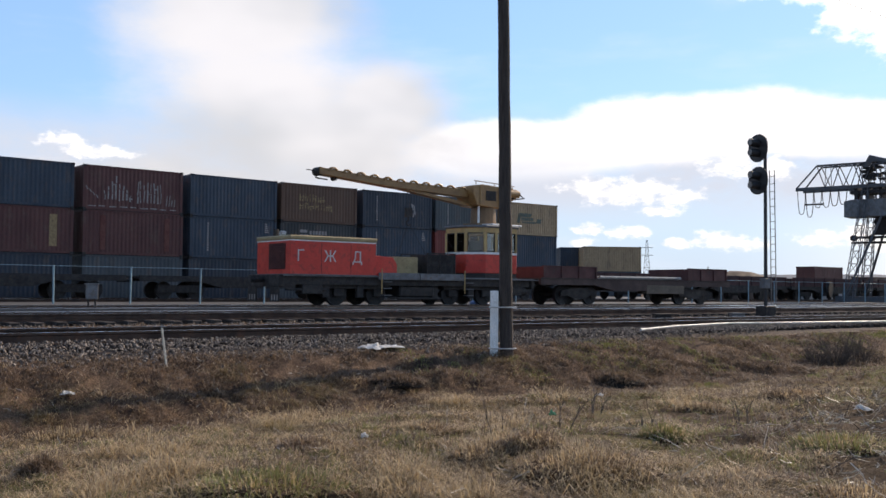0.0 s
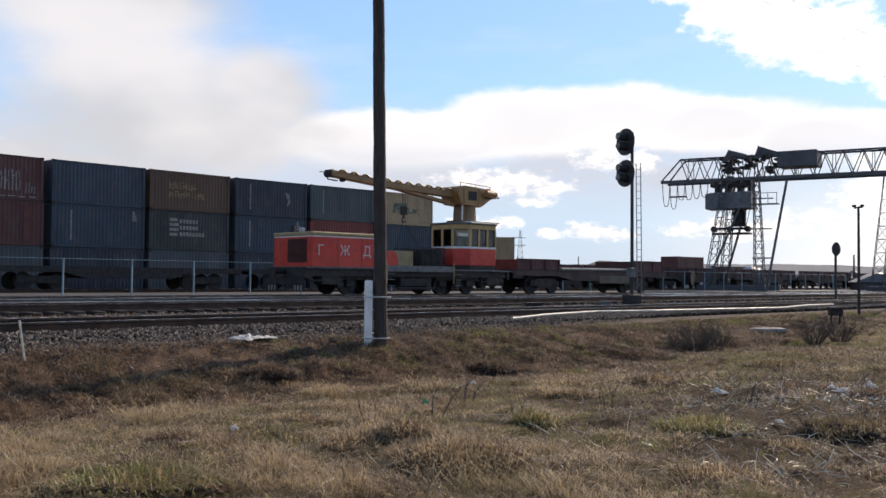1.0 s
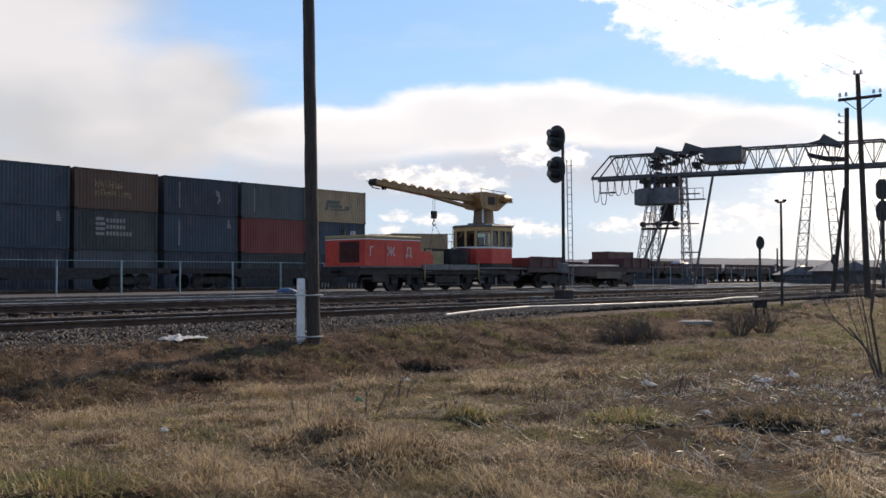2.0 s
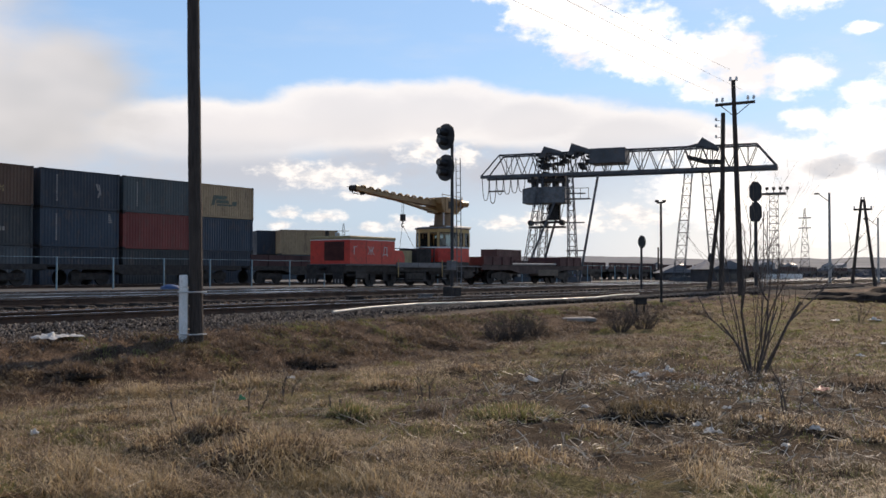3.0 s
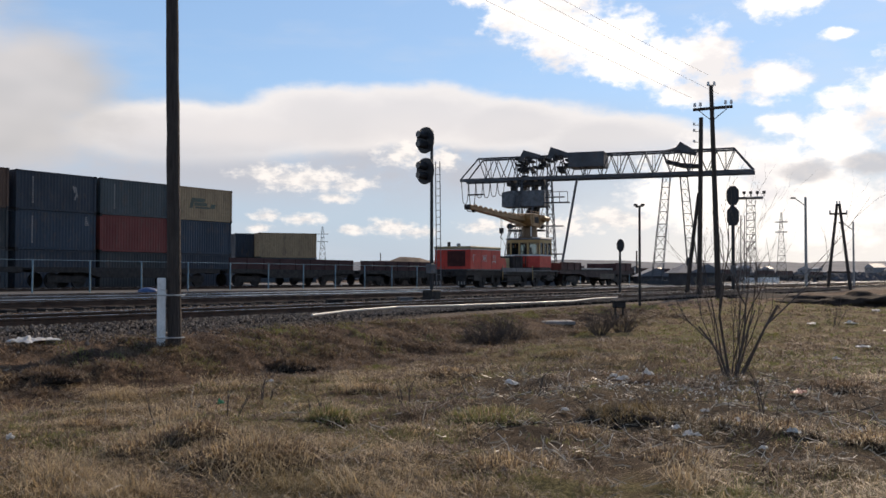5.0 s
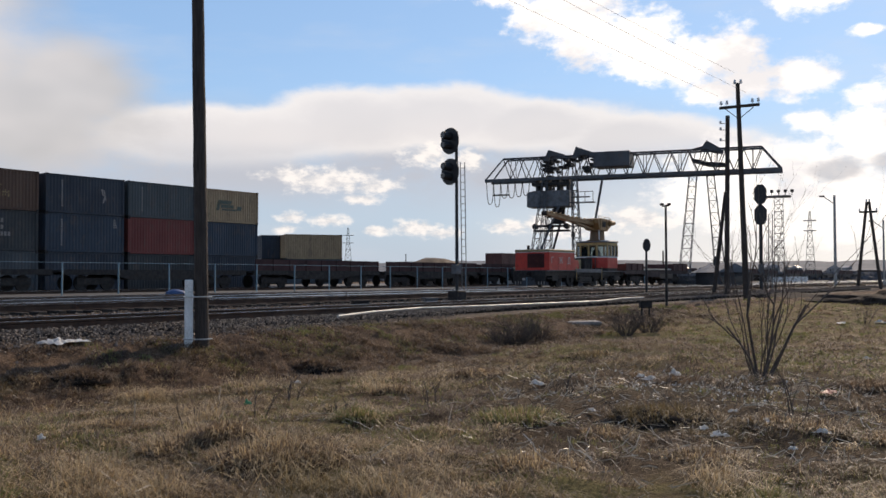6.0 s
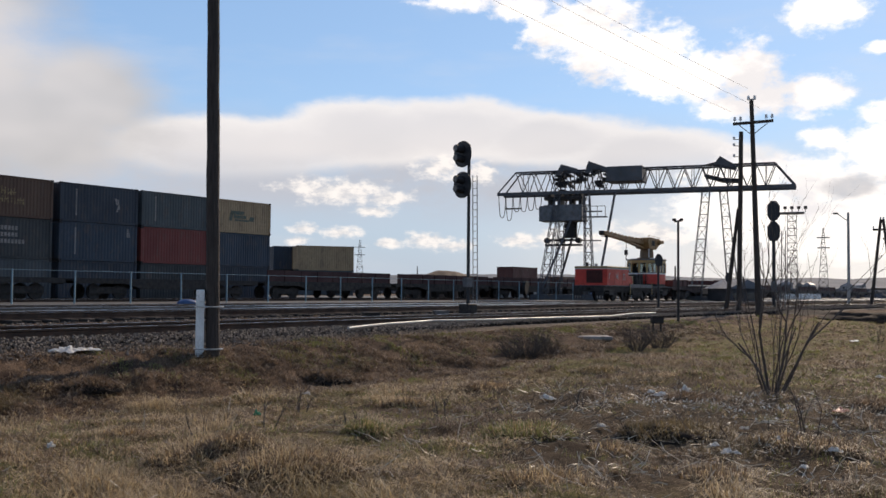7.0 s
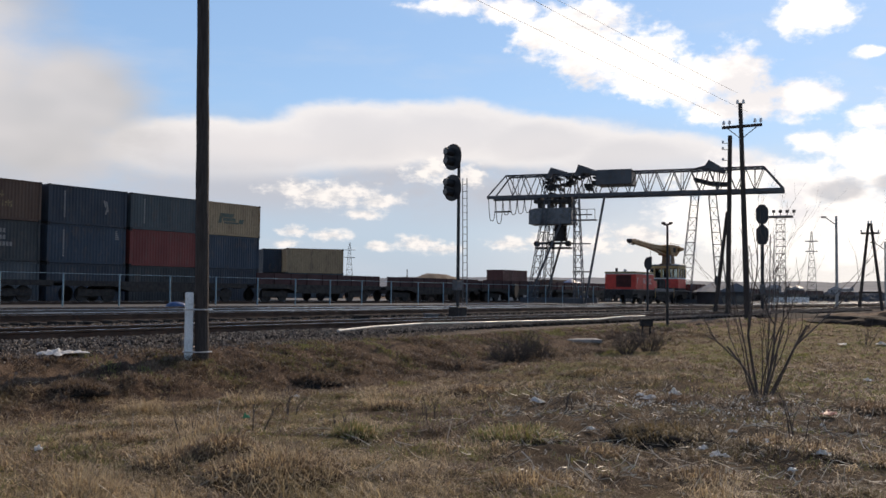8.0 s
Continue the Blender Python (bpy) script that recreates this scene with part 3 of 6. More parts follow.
ROW_D, ROW_Z = 56.7, -0.12
STACKS = [(-2.7, "blue maroon navy"), (3.75, "navy brown slate"), (10.2, "blue maroon navy"), (16.8, "maroon maroon steel"), (23.35, "blue blue navy"),
          (29.75, "brown slate steel"), (36.35, "navy blue navy"), (42.7, "green red slate"), (49.2, "beige blue navy")]
MARKED = {}
for s0, names in STACKS:
    for level, colour in enumerate(reversed(names.split())):
        z = ROW_Z + level * (CH + 0.004)
        MARKED[(s0, level)] = container(colour, at(s0 + random.uniform(-0.04, 0.04), ROW_D - 0.05 * max(36 - s0, 0) + random.uniform(-0.04, 0.05), z, 2.8 if s0 < 36 else 0))
for level, colour in enumerate(("navy", "navy")):
    container(colour, at(49.9, 59.5, ROW_Z + level * (CH + 0.004)))
APART = spot(-12.65, 100.0, 0.08, 12)
for level, colour in enumerate(("steel", "beige")):
    container(colour, APART @ pose(0, 0, level * (CH + 0.004)))
    container("navy", APART @ pose(0.49, 2.62, level * (CH + 0.004), 0, 0, 90))


def painted_marks(owner, rows, material, name="painted_bar", label="worn painted bar of unreadable lettering"):
    """Worn bars of paint on the ribbed front wall: x, z, width, height, lean."""
    for x, z, w, h, *lean in rows:
        bm = bmesh.new()
        for v in box(bm, x, x + w, 0.022, 0.030, z, z + h):
            v.co.x += (lean[0] if lean else 0.0) * (v.co.z - z)
        part(name, bm, material, owner, label)


def worn_word(rnd, x, z, width, tall, peak=False):
    """Strokes of a large faded word, broken where the paint has gone."""
    rows, at_x = [], x
    while at_x < x + width:
        f = (at_x - x) / width
        h = tall * (1 - 1.3 * abs(f - 0.45) if peak else 1.0) * rnd.uniform(0.75, 1.0)
        base, w = z + rnd.uniform(0, 0.12), rnd.uniform(0.05, 0.11)
        cut = rnd.uniform(0.3, 0.7)
        rows.append((at_x, base, w, h * cut, rnd.uniform(-0.08, 0.08)))
        rows.append((at_x + rnd.uniform(-0.03, 0.05), base + h * cut + 0.05, w * 0.8, h * (1 - cut) - 0.05, rnd.uniform(-0.1, 0.1)))
        if rnd.random() < 0.4:
            rows.append((at_x, base + h * rnd.uniform(0.2, 0.9), 0.2, 0.07))
        at_x += rnd.uniform(0.17, 0.24)
    return rows


rnd = random.Random(3)
painted_marks(MARKED[(16.8, 2)], worn_word(rnd, 1.25, 0.55, 1.5, 1.55, True) + worn_word(rnd, 3.2, 0.5, 1.6, 1.35), OLDWHITE)
painted_marks(MARKED[(16.8, 2)], [(0.3 + 0.62 * i, 0.20 + rnd.uniform(-0.02, 0.02), rnd.uniform(0.35, 0.58), 0.06) for i in range(9)], OLDWHITE, "painted_stripe", "worn white painted stripe")
painted_marks(MARKED[(16.8, 2)], [(0.25 + 0.2 * i, 1.15 - 0.16 * i, 0.06, 0.2, -0.5) for i in range(4)] + [(5.0 + 0.17 * i, 0.45, 0.05, rnd.uniform(0.3, 0.7), 0.1) for i in range(4)], OLDWHITE)
painted_marks(MARKED[(29.75, 2)], worn_word(rnd, 1.4, 1.35, 1.9, 0.5) + worn_word(rnd, 1.4, 0.8, 2.7, 0.42), OCHREMARK)
painted_marks(MARKED[(29.75, 1)], [(1.5, 0.95 + 0.32 * j, 0.5 + rnd.uniform(0, 0.2), 0.2) for j in range(4)]
              + [(2.25 + i * 0.24, 0.95 + 0.42 * j, 0.17, 0.26) for j in range(3) for i in range(6 + 2 * (j == 0))], OLDWHITE)
painted_marks(MARKED[(36.35, 2)], [(4.3, 0.85, 0.12, 0.5, 0.3), (4.3, 1.35, 0.12, 0.45, -0.3), (4.5, 1.05, 0.1, 0.7, -0.2)], OLDWHITE, label="small white painted emblem")
painted_marks(MARKED[(49.2, 2)], [(1.7, 1.45, 1.4, 0.3, 0.5), (1.6, 0.95, 0.3, 0.65, 0.3), (2.1, 1.15, 1.3, 0.26), (2.2, 0.95, 1.5, 0.14), (3.7, 1.0, 0.5, 0.35, 0.3)], EMBLEM, "painted_shape", "dark green painted emblem, worn")
for key in ((23.35, 1), (36.35, 2), (36.35, 1), (42.7, 2)):
    painted_marks(MARKED[key], [(1.15, 0.45 + 0.15 * i, 0.11, 0.11) for i in range(12)], OLDWHITE, label="small white marking, unreadable")
painted_marks(MARKED[(10.2, 1)], [(4.75, 0.4, 0.42, 1.8)], OCHREMARK, "painted_panel", "faded ochre painted panel")
for x in (1.0, 4.9):
    painted_marks(MARKED[(16.8, 1)], [(x, 0.3, 0.3, 2.0)], FADED, "painted_panel", "faded lighter maroon streak")
for key in ((23.35, 1), (36.35, 1)):
    painted_marks(MARKED[key], [(5.2, 1.75 + 0.13 * i, 0.3 - 0.03 * i, 0.08) for i in range(5)], OLDWHITE)


# ---- fence ----
def fence(d, s0, s1, pitch):
    f = thing("fence", at(0, d), "pale blue steel post fence with a thin top rail", "fence")
    s = s0
    while s < s1:
        lean = random.uniform(-0.03, 0.03)
        bar_rod("post", (s, 0, -0.2), (s + lean, 0, 1.58), 0.045, FENCE, f, n=6)
        if s + pitch < s1:
            bar_rod("rail", (s, 0, 1.55), (s + pitch, 0, 1.55), 0.014, FENCE, f, n=5)
        s += pitch
    return f


fence(43.8, -8.4, 110, 3.4)


# ---- rail crane and flat wagon ----
TRAIN = []


def wheelset(owner, x, r=0.475):
    bm = bmesh.new()
    for y in (-0.82, 0.70):
        rod(bm, (0, y, 0), (0, y + 0.12, 0), r, n=28)
    for y in (-0.70, 0.66):
        rod(bm, (0, y, 0), (0, y + 0.04, 0), r + 0.028, n=28)
    rod(bm, (0, -0.95, 0), (0, 0.95, 0), 0.08, n=12)
    for k in range(5):
        a = k * math.tau / 5
        box(bm, -0.05, 0.05, -0.835, -0.82, 0.12, r - 0.1, Matrix.Rotation(a, 4, "Y"))
    w = part("wheelset", bm, DARKIRON, owner)
    w.location = (x, 0, r)
    TRAIN.append((w, x, r))
    return w


def letter(text, x, z, size, owner, y=-1.416):
    cu = bpy.data.curves.new("lettering", "FONT")
    cu.body, cu.size, cu.extrude, cu.align_x = text, size, 0.004, "CENTER"
    cu.materials.append(LETTERPAINT)
    ob = new("lettering", cu)
    ob.parent = owner
    ob.matrix_basis = pose(x, y, z, 90, 0, 0)
    ob["label"] = "white painted letter"
    return ob


GLASS = mat("cab_glass", (0.03, 0.035, 0.04), (0.02, 0.022, 0.025), 2, 0.08, bump=0, spec=0.8)


def clear_glass():
    m = bpy.data.materials.new("clear_glass")
    m.use_nodes = True
    t = m.node_tree
    t.nodes.clear()
    k = Nodes(t)
    g = k.add("ShaderNodeBsdfGlossy", Color=(1, 1, 1, 1), Roughness=0.03)
    tr = k.add("ShaderNodeBsdfTransparent", Color=(0.62, 0.66, 0.66, 1))
    fr = k.add("ShaderNodeFresnel", IOR=1.5)
    mx = k.add("ShaderNodeMixShader", i0=fr.outputs[0], i1=tr.outputs[0], i2=g.outputs[0])
    k.add("ShaderNodeOutputMaterial", Surface=mx.outputs[0])
    return m


PANE = clear_glass()


def chamfered(bm, x0, x1, y0, y1, z0, z1, c):
    """A box with its long top edges cut off."""
    prof = [(y0, z0), (y1, z0), (y1, z1 - c), (y1 - c, z1), (y0 + c, z1), (y0, z1 - c)]
    e = [[bm.verts.new((x, y, z)) for y, z in prof] for x in (x0, x1)]
    for i in range(6):
        j = (i + 1) % 6
        bm.faces.new((e[0][i], e[0][j], e[1][j], e[1][i]))
    bm.faces.new(e[0])
    bm.faces.new(e[1])


def rail_crane():
    t = thing("rail_crane", at(17.6, 34.0), "red and cream motor rail crane with an ochre jib", "rail vehicle")
    # frame and running gear
    bm = bmesh.new()
    for y in (-1.25, 1.10):
        box(bm, -0.2, 12.5, y, y + 0.15, 0.82, 1.14)
    for x in (-0.2, 3.9, 7.9, 12.35):
        box(bm, x, x + 0.15, -1.1, 1.1, 0.84, 1.12)
    part("underframe", bm, DARKIRON, t)
    bar_box("deck", (-0.25, 12.6, -1.38, 1.38, 1.14, 1.20), GREYSTEEL, t)
    for x in (2.4, 4.3, 8.2, 10.1):
        wheelset(t, x)
    for x in (2.4, 4.3, 8.2, 10.1):
        for y in (-1.02, 0.9):
            bar_box("axle_box", (x - 0.22, x + 0.22, y, y + 0.14, 0.36, 0.74), DARKIRON, t, bevel=0.02)
    for x in (2.0, 7.8):
        for y in (-1.06, 0.92):
            bar_box("bogie_side", (x - 0.15, x + 2.85, y, y + 0.12, 0.66, 0.84), DARKIRON, t, bevel=0.02)
    bar_box("fuel_tank", (5.3, 7.1, -1.15, 1.15, 0.34, 0.82), DARKIRON, t, bevel=0.06)
    bar_box("battery_box", (0.6, 1.5, -1.3, -0.7, 0.45, 0.82), DARKIRON, t, bevel=0.02)
    bar_box("battery_box", (11.1, 12.0, -1.3, -0.7, 0.42, 0.82), DARKIRON, t, bevel=0.02)
    bar_box("buffer_beam", (-0.42, -0.2, -1.3, 1.3, 0.72, 1.2), DARKIRON, t, bevel=0.02)
    bar_box("buffer_beam", (12.6, 12.8, -1.3, 1.3, 0.72, 1.2), DARKIRON, t, bevel=0.02)
    for y in (-0.95, 0.95):
        bm = bmesh.new()
        for i in range(3):
            box(bm, -0.455, -0.44, y - 0.3 + i * 0.22, y - 0.22 + i * 0.22, 0.20, 0.42)
        part("guard_stripe", bm, OLDWHITE, t, "white warning stripes")
        bar_box("rail_guard", (-0.44, -0.40, y - 0.36, y + 0.36, 0.16, 0.72), DARKIRON, t)
    bar_rod("coupler", (-1.0, 0, 1.0), (-0.42, 0, 1.0), 0.14, DARKIRON, t, n=6)
    bar_rod("coupler", (12.8, 0, 1.0), (13.1, 0, 1.0), 0.14, DARKIRON, t, n=6)
    # side boards, pipes and gear that fill the space between the wheels
    for xa, xb in ((4.05, 6.1), (6.15, 8.5)):
        bar_box("side_board", (xa, xb, -1.43, -1.385, 1.06, 1.34), GREYSTEEL, t, "grey steel deck side board")
    for xa, xb, z in ((-0.1, 1.7, 0.62), (5.1, 7.4, 0.28), (10.7, 12.4, 0.60)):
        bar_rod("brake_pipe", (xa, -1.22, z), (xb, -1.22, z), 0.05, DARKIRON, t, n=6)
    for x in (1.75, 3.35, 7.15, 9.15, 11.0):
        bar_box("brake_hanger", (x - 0.16, x + 0.16, -1.12, -0.95, 0.30, 0.84), DARKIRON, t, bevel=0.02)
    bar_rod("air_tank", (11.0, -1.1, 0.62), (12.3, -1.1, 0.62), 0.2, DARKIRON, t, n=12)
    # engine hood
    bm = bmesh.new()
    chamfered(bm, 0.0, 3.9, -1.4, 1.4, 1.22, 2.55, 0.06)
    hood = part("hood", bm, RED, t, "bright red engine hood")
    bar_box("hood_roof", (-0.05, 3.96, -1.44, 1.44, 2.55, 2.72), ROOFCREAM, t, "faded cream hood roof", bevel=0.04)
    bar_box("hood_trim", (-0.012, 3.9, -1.412, 1.412, 2.50, 2.545), WHITE, hood, "white trim line")
    # Slats and a flat plate for the recess, both dark maroon.
    bm = bmesh.new()
    for i in range(10):
        z = 1.46 + i * 0.09
        box(bm, -0.03, -0.008, -0.95, 0.35, z, z + 0.045)
    part("radiator_grille", bm, DARKRED, hood, "dark slatted radiator grille")
    bar_box("grille_recess", (-0.006, 0.03, -1.0, 0.4, 1.40, 2.42), DARKRED, hood)
    for x in (1.35, 2.7):
        bar_box("hood_seam", (x, x + 0.015, -1.408, -1.395, 1.26, 2.46), DARKIRON, hood)
    bar_box("hood_sill", (-0.04, 3.94, -1.43, 1.43, 1.195, 1.225), GREYSTEEL, t)
    for text, x in (("\u0413", 0.42), ("\u0416", 1.75), ("\u0414", 3.0)):
        letter(text, x, 1.72, 0.62, t)
    bar_rod("exhaust", (0.35, 0.5, 2.7), (0.35, 0.5, 3.02), 0.11, DARKIRON, t, n=10)
    bar_rod("headlamp", (0.10, -0.35, 2.82), (0.30, -0.35, 2.82), 0.10, PALESTEEL, t, "pale round headlamp housing", n=14)
    bm = bmesh.new()
    slab(bm, [(3.9, 1.22), (5.1, 1.22), (5.1, 1.70), (4.9, 1.98), (3.9, 2.05)], 2.2, pose(0, -1.2, 0))
    part("low_hood", bm, RED, t, "low sloping red engine cover", bevel=0.02)
    bar_box("load_crate", (5.3, 6.6, -0.6, 0.9, 1.2, 2.05), ROOFCREAM, t, "ochre-cream tool crate", bevel=0.02)
    for y in (-1.0, 0.94):
        for x in (6.8, 7.5, 8.3):
            bar_box("rail_post", (x, x + 0.06, y, y + 0.06, 1.2, 2.2), DARKIRON, t)
        for z in (1.7, 2.2):
            bar_box("deck_rail", (6.8, 8.36, y, y + 0.05, z, z + 0.05), DARKIRON, t)
    bar_box("winch_box", (7.1, 8.6, -0.6, 0.7, 1.2, 2.2), DARKIRON, t, bevel=0.03)
    # cab
    cab = new("cab")
    cab.parent = t
    plan = [(9.15, -0.72), (9.75, -1.38), (11.6, -1.38), (12.05, -0.8), (12.05, 0.8), (11.6, 1.38), (9.75, 1.38), (9.15, 0.72)]

    def ring(grow, z0, z1):
        bm = bmesh.new()
        rings = []
        for z in (z0, z1):
            rings.append([bm.verts.new((10.6 + (x - 10.6) * grow, y * grow, z)) for x, y in plan])
        for a in range(8):
            b = (a + 1) % 8
            bm.faces.new((rings[0][a], rings[0][b], rings[1][b], rings[1][a]))
        bm.faces.new(rings[0])
        bm.faces.new(rings[1])
        return bm

    part("cab_skirt", ring(0.985, 1.2, 1.42), DARKIRON, cab)
    part("lower_body", ring(1.0, 1.42, 2.26), RED, cab, "red lower cab panels", bevel=0.02)
    part("waist_band", ring(1.012, 2.26, 2.36), WHITE, cab, "white waist band")
    part("header", ring(1.005, 3.24, 3.46), CREAM, cab, "ochre-cream band above the windows")
    part("cab_roof", ring(1.06, 3.46, 3.57), GREYSTEEL, cab, "grey cab roof", bevel=0.03)
    bar_box("roof_cap", (10.2, 12.0, -1.3, 1.3, 3.572, 3.66), WHITE, cab, "white raised roof cap", bevel=0.03)
    for a in range(8):
        p, q = Vector((*plan[a], 0)), Vector((*plan[(a + 1) % 8], 0))
        edge = q - p
        n = 3 if edge.length > 1.7 else 2 if edge.length > 1.4 else 1
        turn = Matrix.Translation(p) @ Matrix.Rotation(math.atan2(edge.y, edge.x), 4, "Z")
        for b in range(n):
            u0, u1 = edge.length * b / n, edge.length * (b + 1) / n
            bar_box("pillar", (u0 - 0.07, u0 + 0.07, -0.012, 0.06, 2.362, 3.238), CREAM, cab, "ochre-cream window pillar", m=turn)
            pane = bar_box("pane", (u0 + 0.06, u1 - 0.06, 0.03, 0.036, 2.37, 3.235), PANE, cab, m=turn)
            pane.visible_shadow = False
            bm = bmesh.new()
            for a0, a1, b0, b1 in ((u0 + 0.072, u1 - 0.072, 2.365, 2.41), (u0 + 0.072, u1 - 0.072, 3.19, 3.236), (u0 + 0.072, u0 + 0.10, 2.41, 3.19), (u1 - 0.10, u1 - 0.072, 2.41, 3.19)):
                box(bm, a0, a1, 0.0, 0.028, b0, b1, turn)
            part("window_frame", bm, DARKIRON, cab, "dark rubber window frame")
    for y in (-0.6, 0.4):
        bar_box("driver_seat", (9.6, 10.1, y, y + 0.5, 2.3, 2.9), DARKIRON, cab, bevel=0.05)
    for x in (4.2, 8.55):
        bar_rod("handrail", (x, -1.42, 0.5), (x, -1.42, 1.5), 0.025, CREAM, t, n=6)
        for z in (0.4, 0.68, 0.95):
            bar_box("step", (x + 0.1, x + 0.5, -1.42, -1.2, z, z + 0.03), GREYSTEEL, t)
    bar_box("step_board", (11.2, 12.9, -1.5, -1.2, 1.12, 1.16), GREYSTEEL, t)
    # slewing column, turret and jib
    bm = bmesh.new()
    rod(bm, (10.75, 0, 3.5), (10.75, 0, 4.45), 0.62, 0.56, 18)
    box(bm, 10.0, 11.5, -0.55, 0.55, 3.54, 3.72)
    part("slewing_column", bm, mat("dull_ochre_paint", (0.20, 0.115, 0.05), (0.13, 0.08, 0.04), 2, 0.6, dirt=(0.08, 0.05, 0.03)), t, "dull ochre slewing column")
    bm = bmesh.new()
    slab(bm, [(9.85, 4.52), (11.3, 4.42), (11.85, 4.75), (12.3, 5.0), (12.3, 5.36), (10.2, 5.48), (9.6, 5.4), (9.6, 5.05)], 1.3, pose(0, -0.65, 0))
    turret = part("turret", bm, OCHRE, t, "ochre crane turret", bevel=0.03)
    bm = bmesh.new()
    for x in (10.4, 11.2, 12.0):
        rod(bm, (x, -0.55, 5.3), (x, 0.55, 5.3), 0.15, n=12)
    part("winch_drum", bm, DARKIRON, turret)
    bar_box("turret_rib", (10.0, 10.12, -0.68, -0.652, 4.56, 5.42), OCHRE, turret)
    bar_box("turret_rib", (11.1, 11.22, -0.68, -0.652, 4.46, 5.40), OCHRE, turret)
    bar_box("turret_hatch", (10.35, 10.95, -0.672, -0.652, 4.75, 5.2), DARKIRON, turret, "dark inspection hatch")
    bar_rod("hoist_motor", (11.45, -0.85, 5.12), (12.15, -0.85, 5.12), 0.17, OCHRE, turret, n=12)
    bar_box("motor_bracket", (11.6, 12.0, -0.75, -0.655, 4.9, 5.1), DARKIRON, turret)
    bar_rod("turret_handrail", (9.7, -0.6, 5.62), (12.1, -0.6, 5.52), 0.02, OCHRE, turret, n=5)
    for x in (9.8, 10.9, 12.0):
        bar_rod("handrail_post", (x, -0.6, 5.3), (x, -0.6, 5.615 - 0.04 * (x - 9.7)), 0.02, OCHRE, turret, n=5)
    bar_rod("vent_pipe", (10.05, -0.5, 3.6), (10.05, -0.5, 4.5), 0.05, WHITE, t, "thin white pipe on the cab roof", n=8)
    bm = bmesh.new()
    rod(bm, (12.3, -0.5, 5.3), (12.85, -0.5, 5.0), 0.025, n=5)
    rod(bm, (12.85, -0.5, 5.0), (12.3, -0.5, 4.95), 0.025, n=5)
    rod(bm, (12.3, 0.5, 5.3), (12.85, 0.5, 5.0), 0.025, n=5)
    rod(bm, (12.85, -0.5, 5.0), (12.85, 0.5, 5.0), 0.025, n=5)
    part("rear_bracket", bm, GREYSTEEL, turret)
    bm = bmesh.new()
    slab(bm, [(1.9, 5.32), (5.6, 5.02), (9.8, 4.86), (9.8, 5.22), (5.6, 5.34), (1.9, 5.60)], 0.5, pose(0, -0.25, 0))
    jib = part("jib", bm, OCHRE, t, "ochre box-section crane jib", bevel=0.02)
    bm = bmesh.new()
    slab(bm, [(5.0, 5.12), (9.9, 4.45), (9.9, 4.60), (5.2, 5.22)], 0.36, pose(0, -0.18, 0))
    part("jib_strut", bm, OCHRE, jib, bevel=0.01)
    for i in range(11):
        x = 2.5 + i * 0.68
        z = 5.585 - (x - 1.9) * 0.068 if x < 5.6 else 5.335 - (x - 5.6) * 0.028
        bm = bmesh.new()
        last = None
        for q in range(7):
            a = math.pi * q / 6
            p = (x + 0.2 * math.cos(a), -0.26, z - 0.05 + 0.115 * math.sin(a))
            if last:
                rod(bm, last, p, 0.05, n=6)
            last = p
        part("rope_guide", bm, OCHRE, jib)
    bm = bmesh.new()
    rod(bm, (1.95, -0.2, 5.44), (1.95, 0.2, 5.44), 0.18, n=16)
    rod(bm, (2.7, -0.1, 5.22), (2.7, 0.1, 5.22), 0.11, n=12)
    part("jib_sheave", bm, DARKIRON, jib)
    bm = bmesh.new()
    rod(bm, (1.4, 0, 5.48), (2.2, 0, 5.44), 0.02, n=5)
    rod(bm, (1.85, 0, 5.45), (1.85, 0, 5.18), 0.03, n=5)
    rod(bm, (1.85, 0, 5.18), (2.4, 0, 5.14), 0.03, n=5)
    part("tip_bracket", bm, DARKIRON, jib)
    bm = bmesh.new()
    rod(bm, (6.42, 0, 4.2), (6.42, 0, 5.1), 0.012, n=5)
    rod(bm, (6.58, 0, 4.2), (6.58, 0, 5.1), 0.012, n=5)
    part("hoist_rope", bm, DARKIRON, t)
    bm = bmesh.new()
    box(bm, 6.36, 6.64, -0.1, 0.1, 3.82, 4.22)
    rod(bm, (6.5, 0, 3.82), (6.5, 0, 3.66), 0.04, n=8)
    last = None
    for q in range(8):
        a = math.pi * (0.5 + q / 5)
        p = (6.5 + 0.11 * math.cos(a), 0, 3.56 + 0.11 * math.sin(a))
        if last:
            rod(bm, last, p, 0.03, n=6)
        last = p
    part("hook_block", bm, DARKIRON, t, "dark iron hook block on ropes", bevel=0)
    bm = bmesh.new()
    rod(bm, (6.45, 0, 3.5), (5.6, -0.4, 1.85), 0.012, n=5)
    rod(bm, (6.55, 0, 3.5), (7.3, -0.4, 2.0), 0.012, n=5)
    part("chain_sling", bm, DARKIRON, t)
    return t


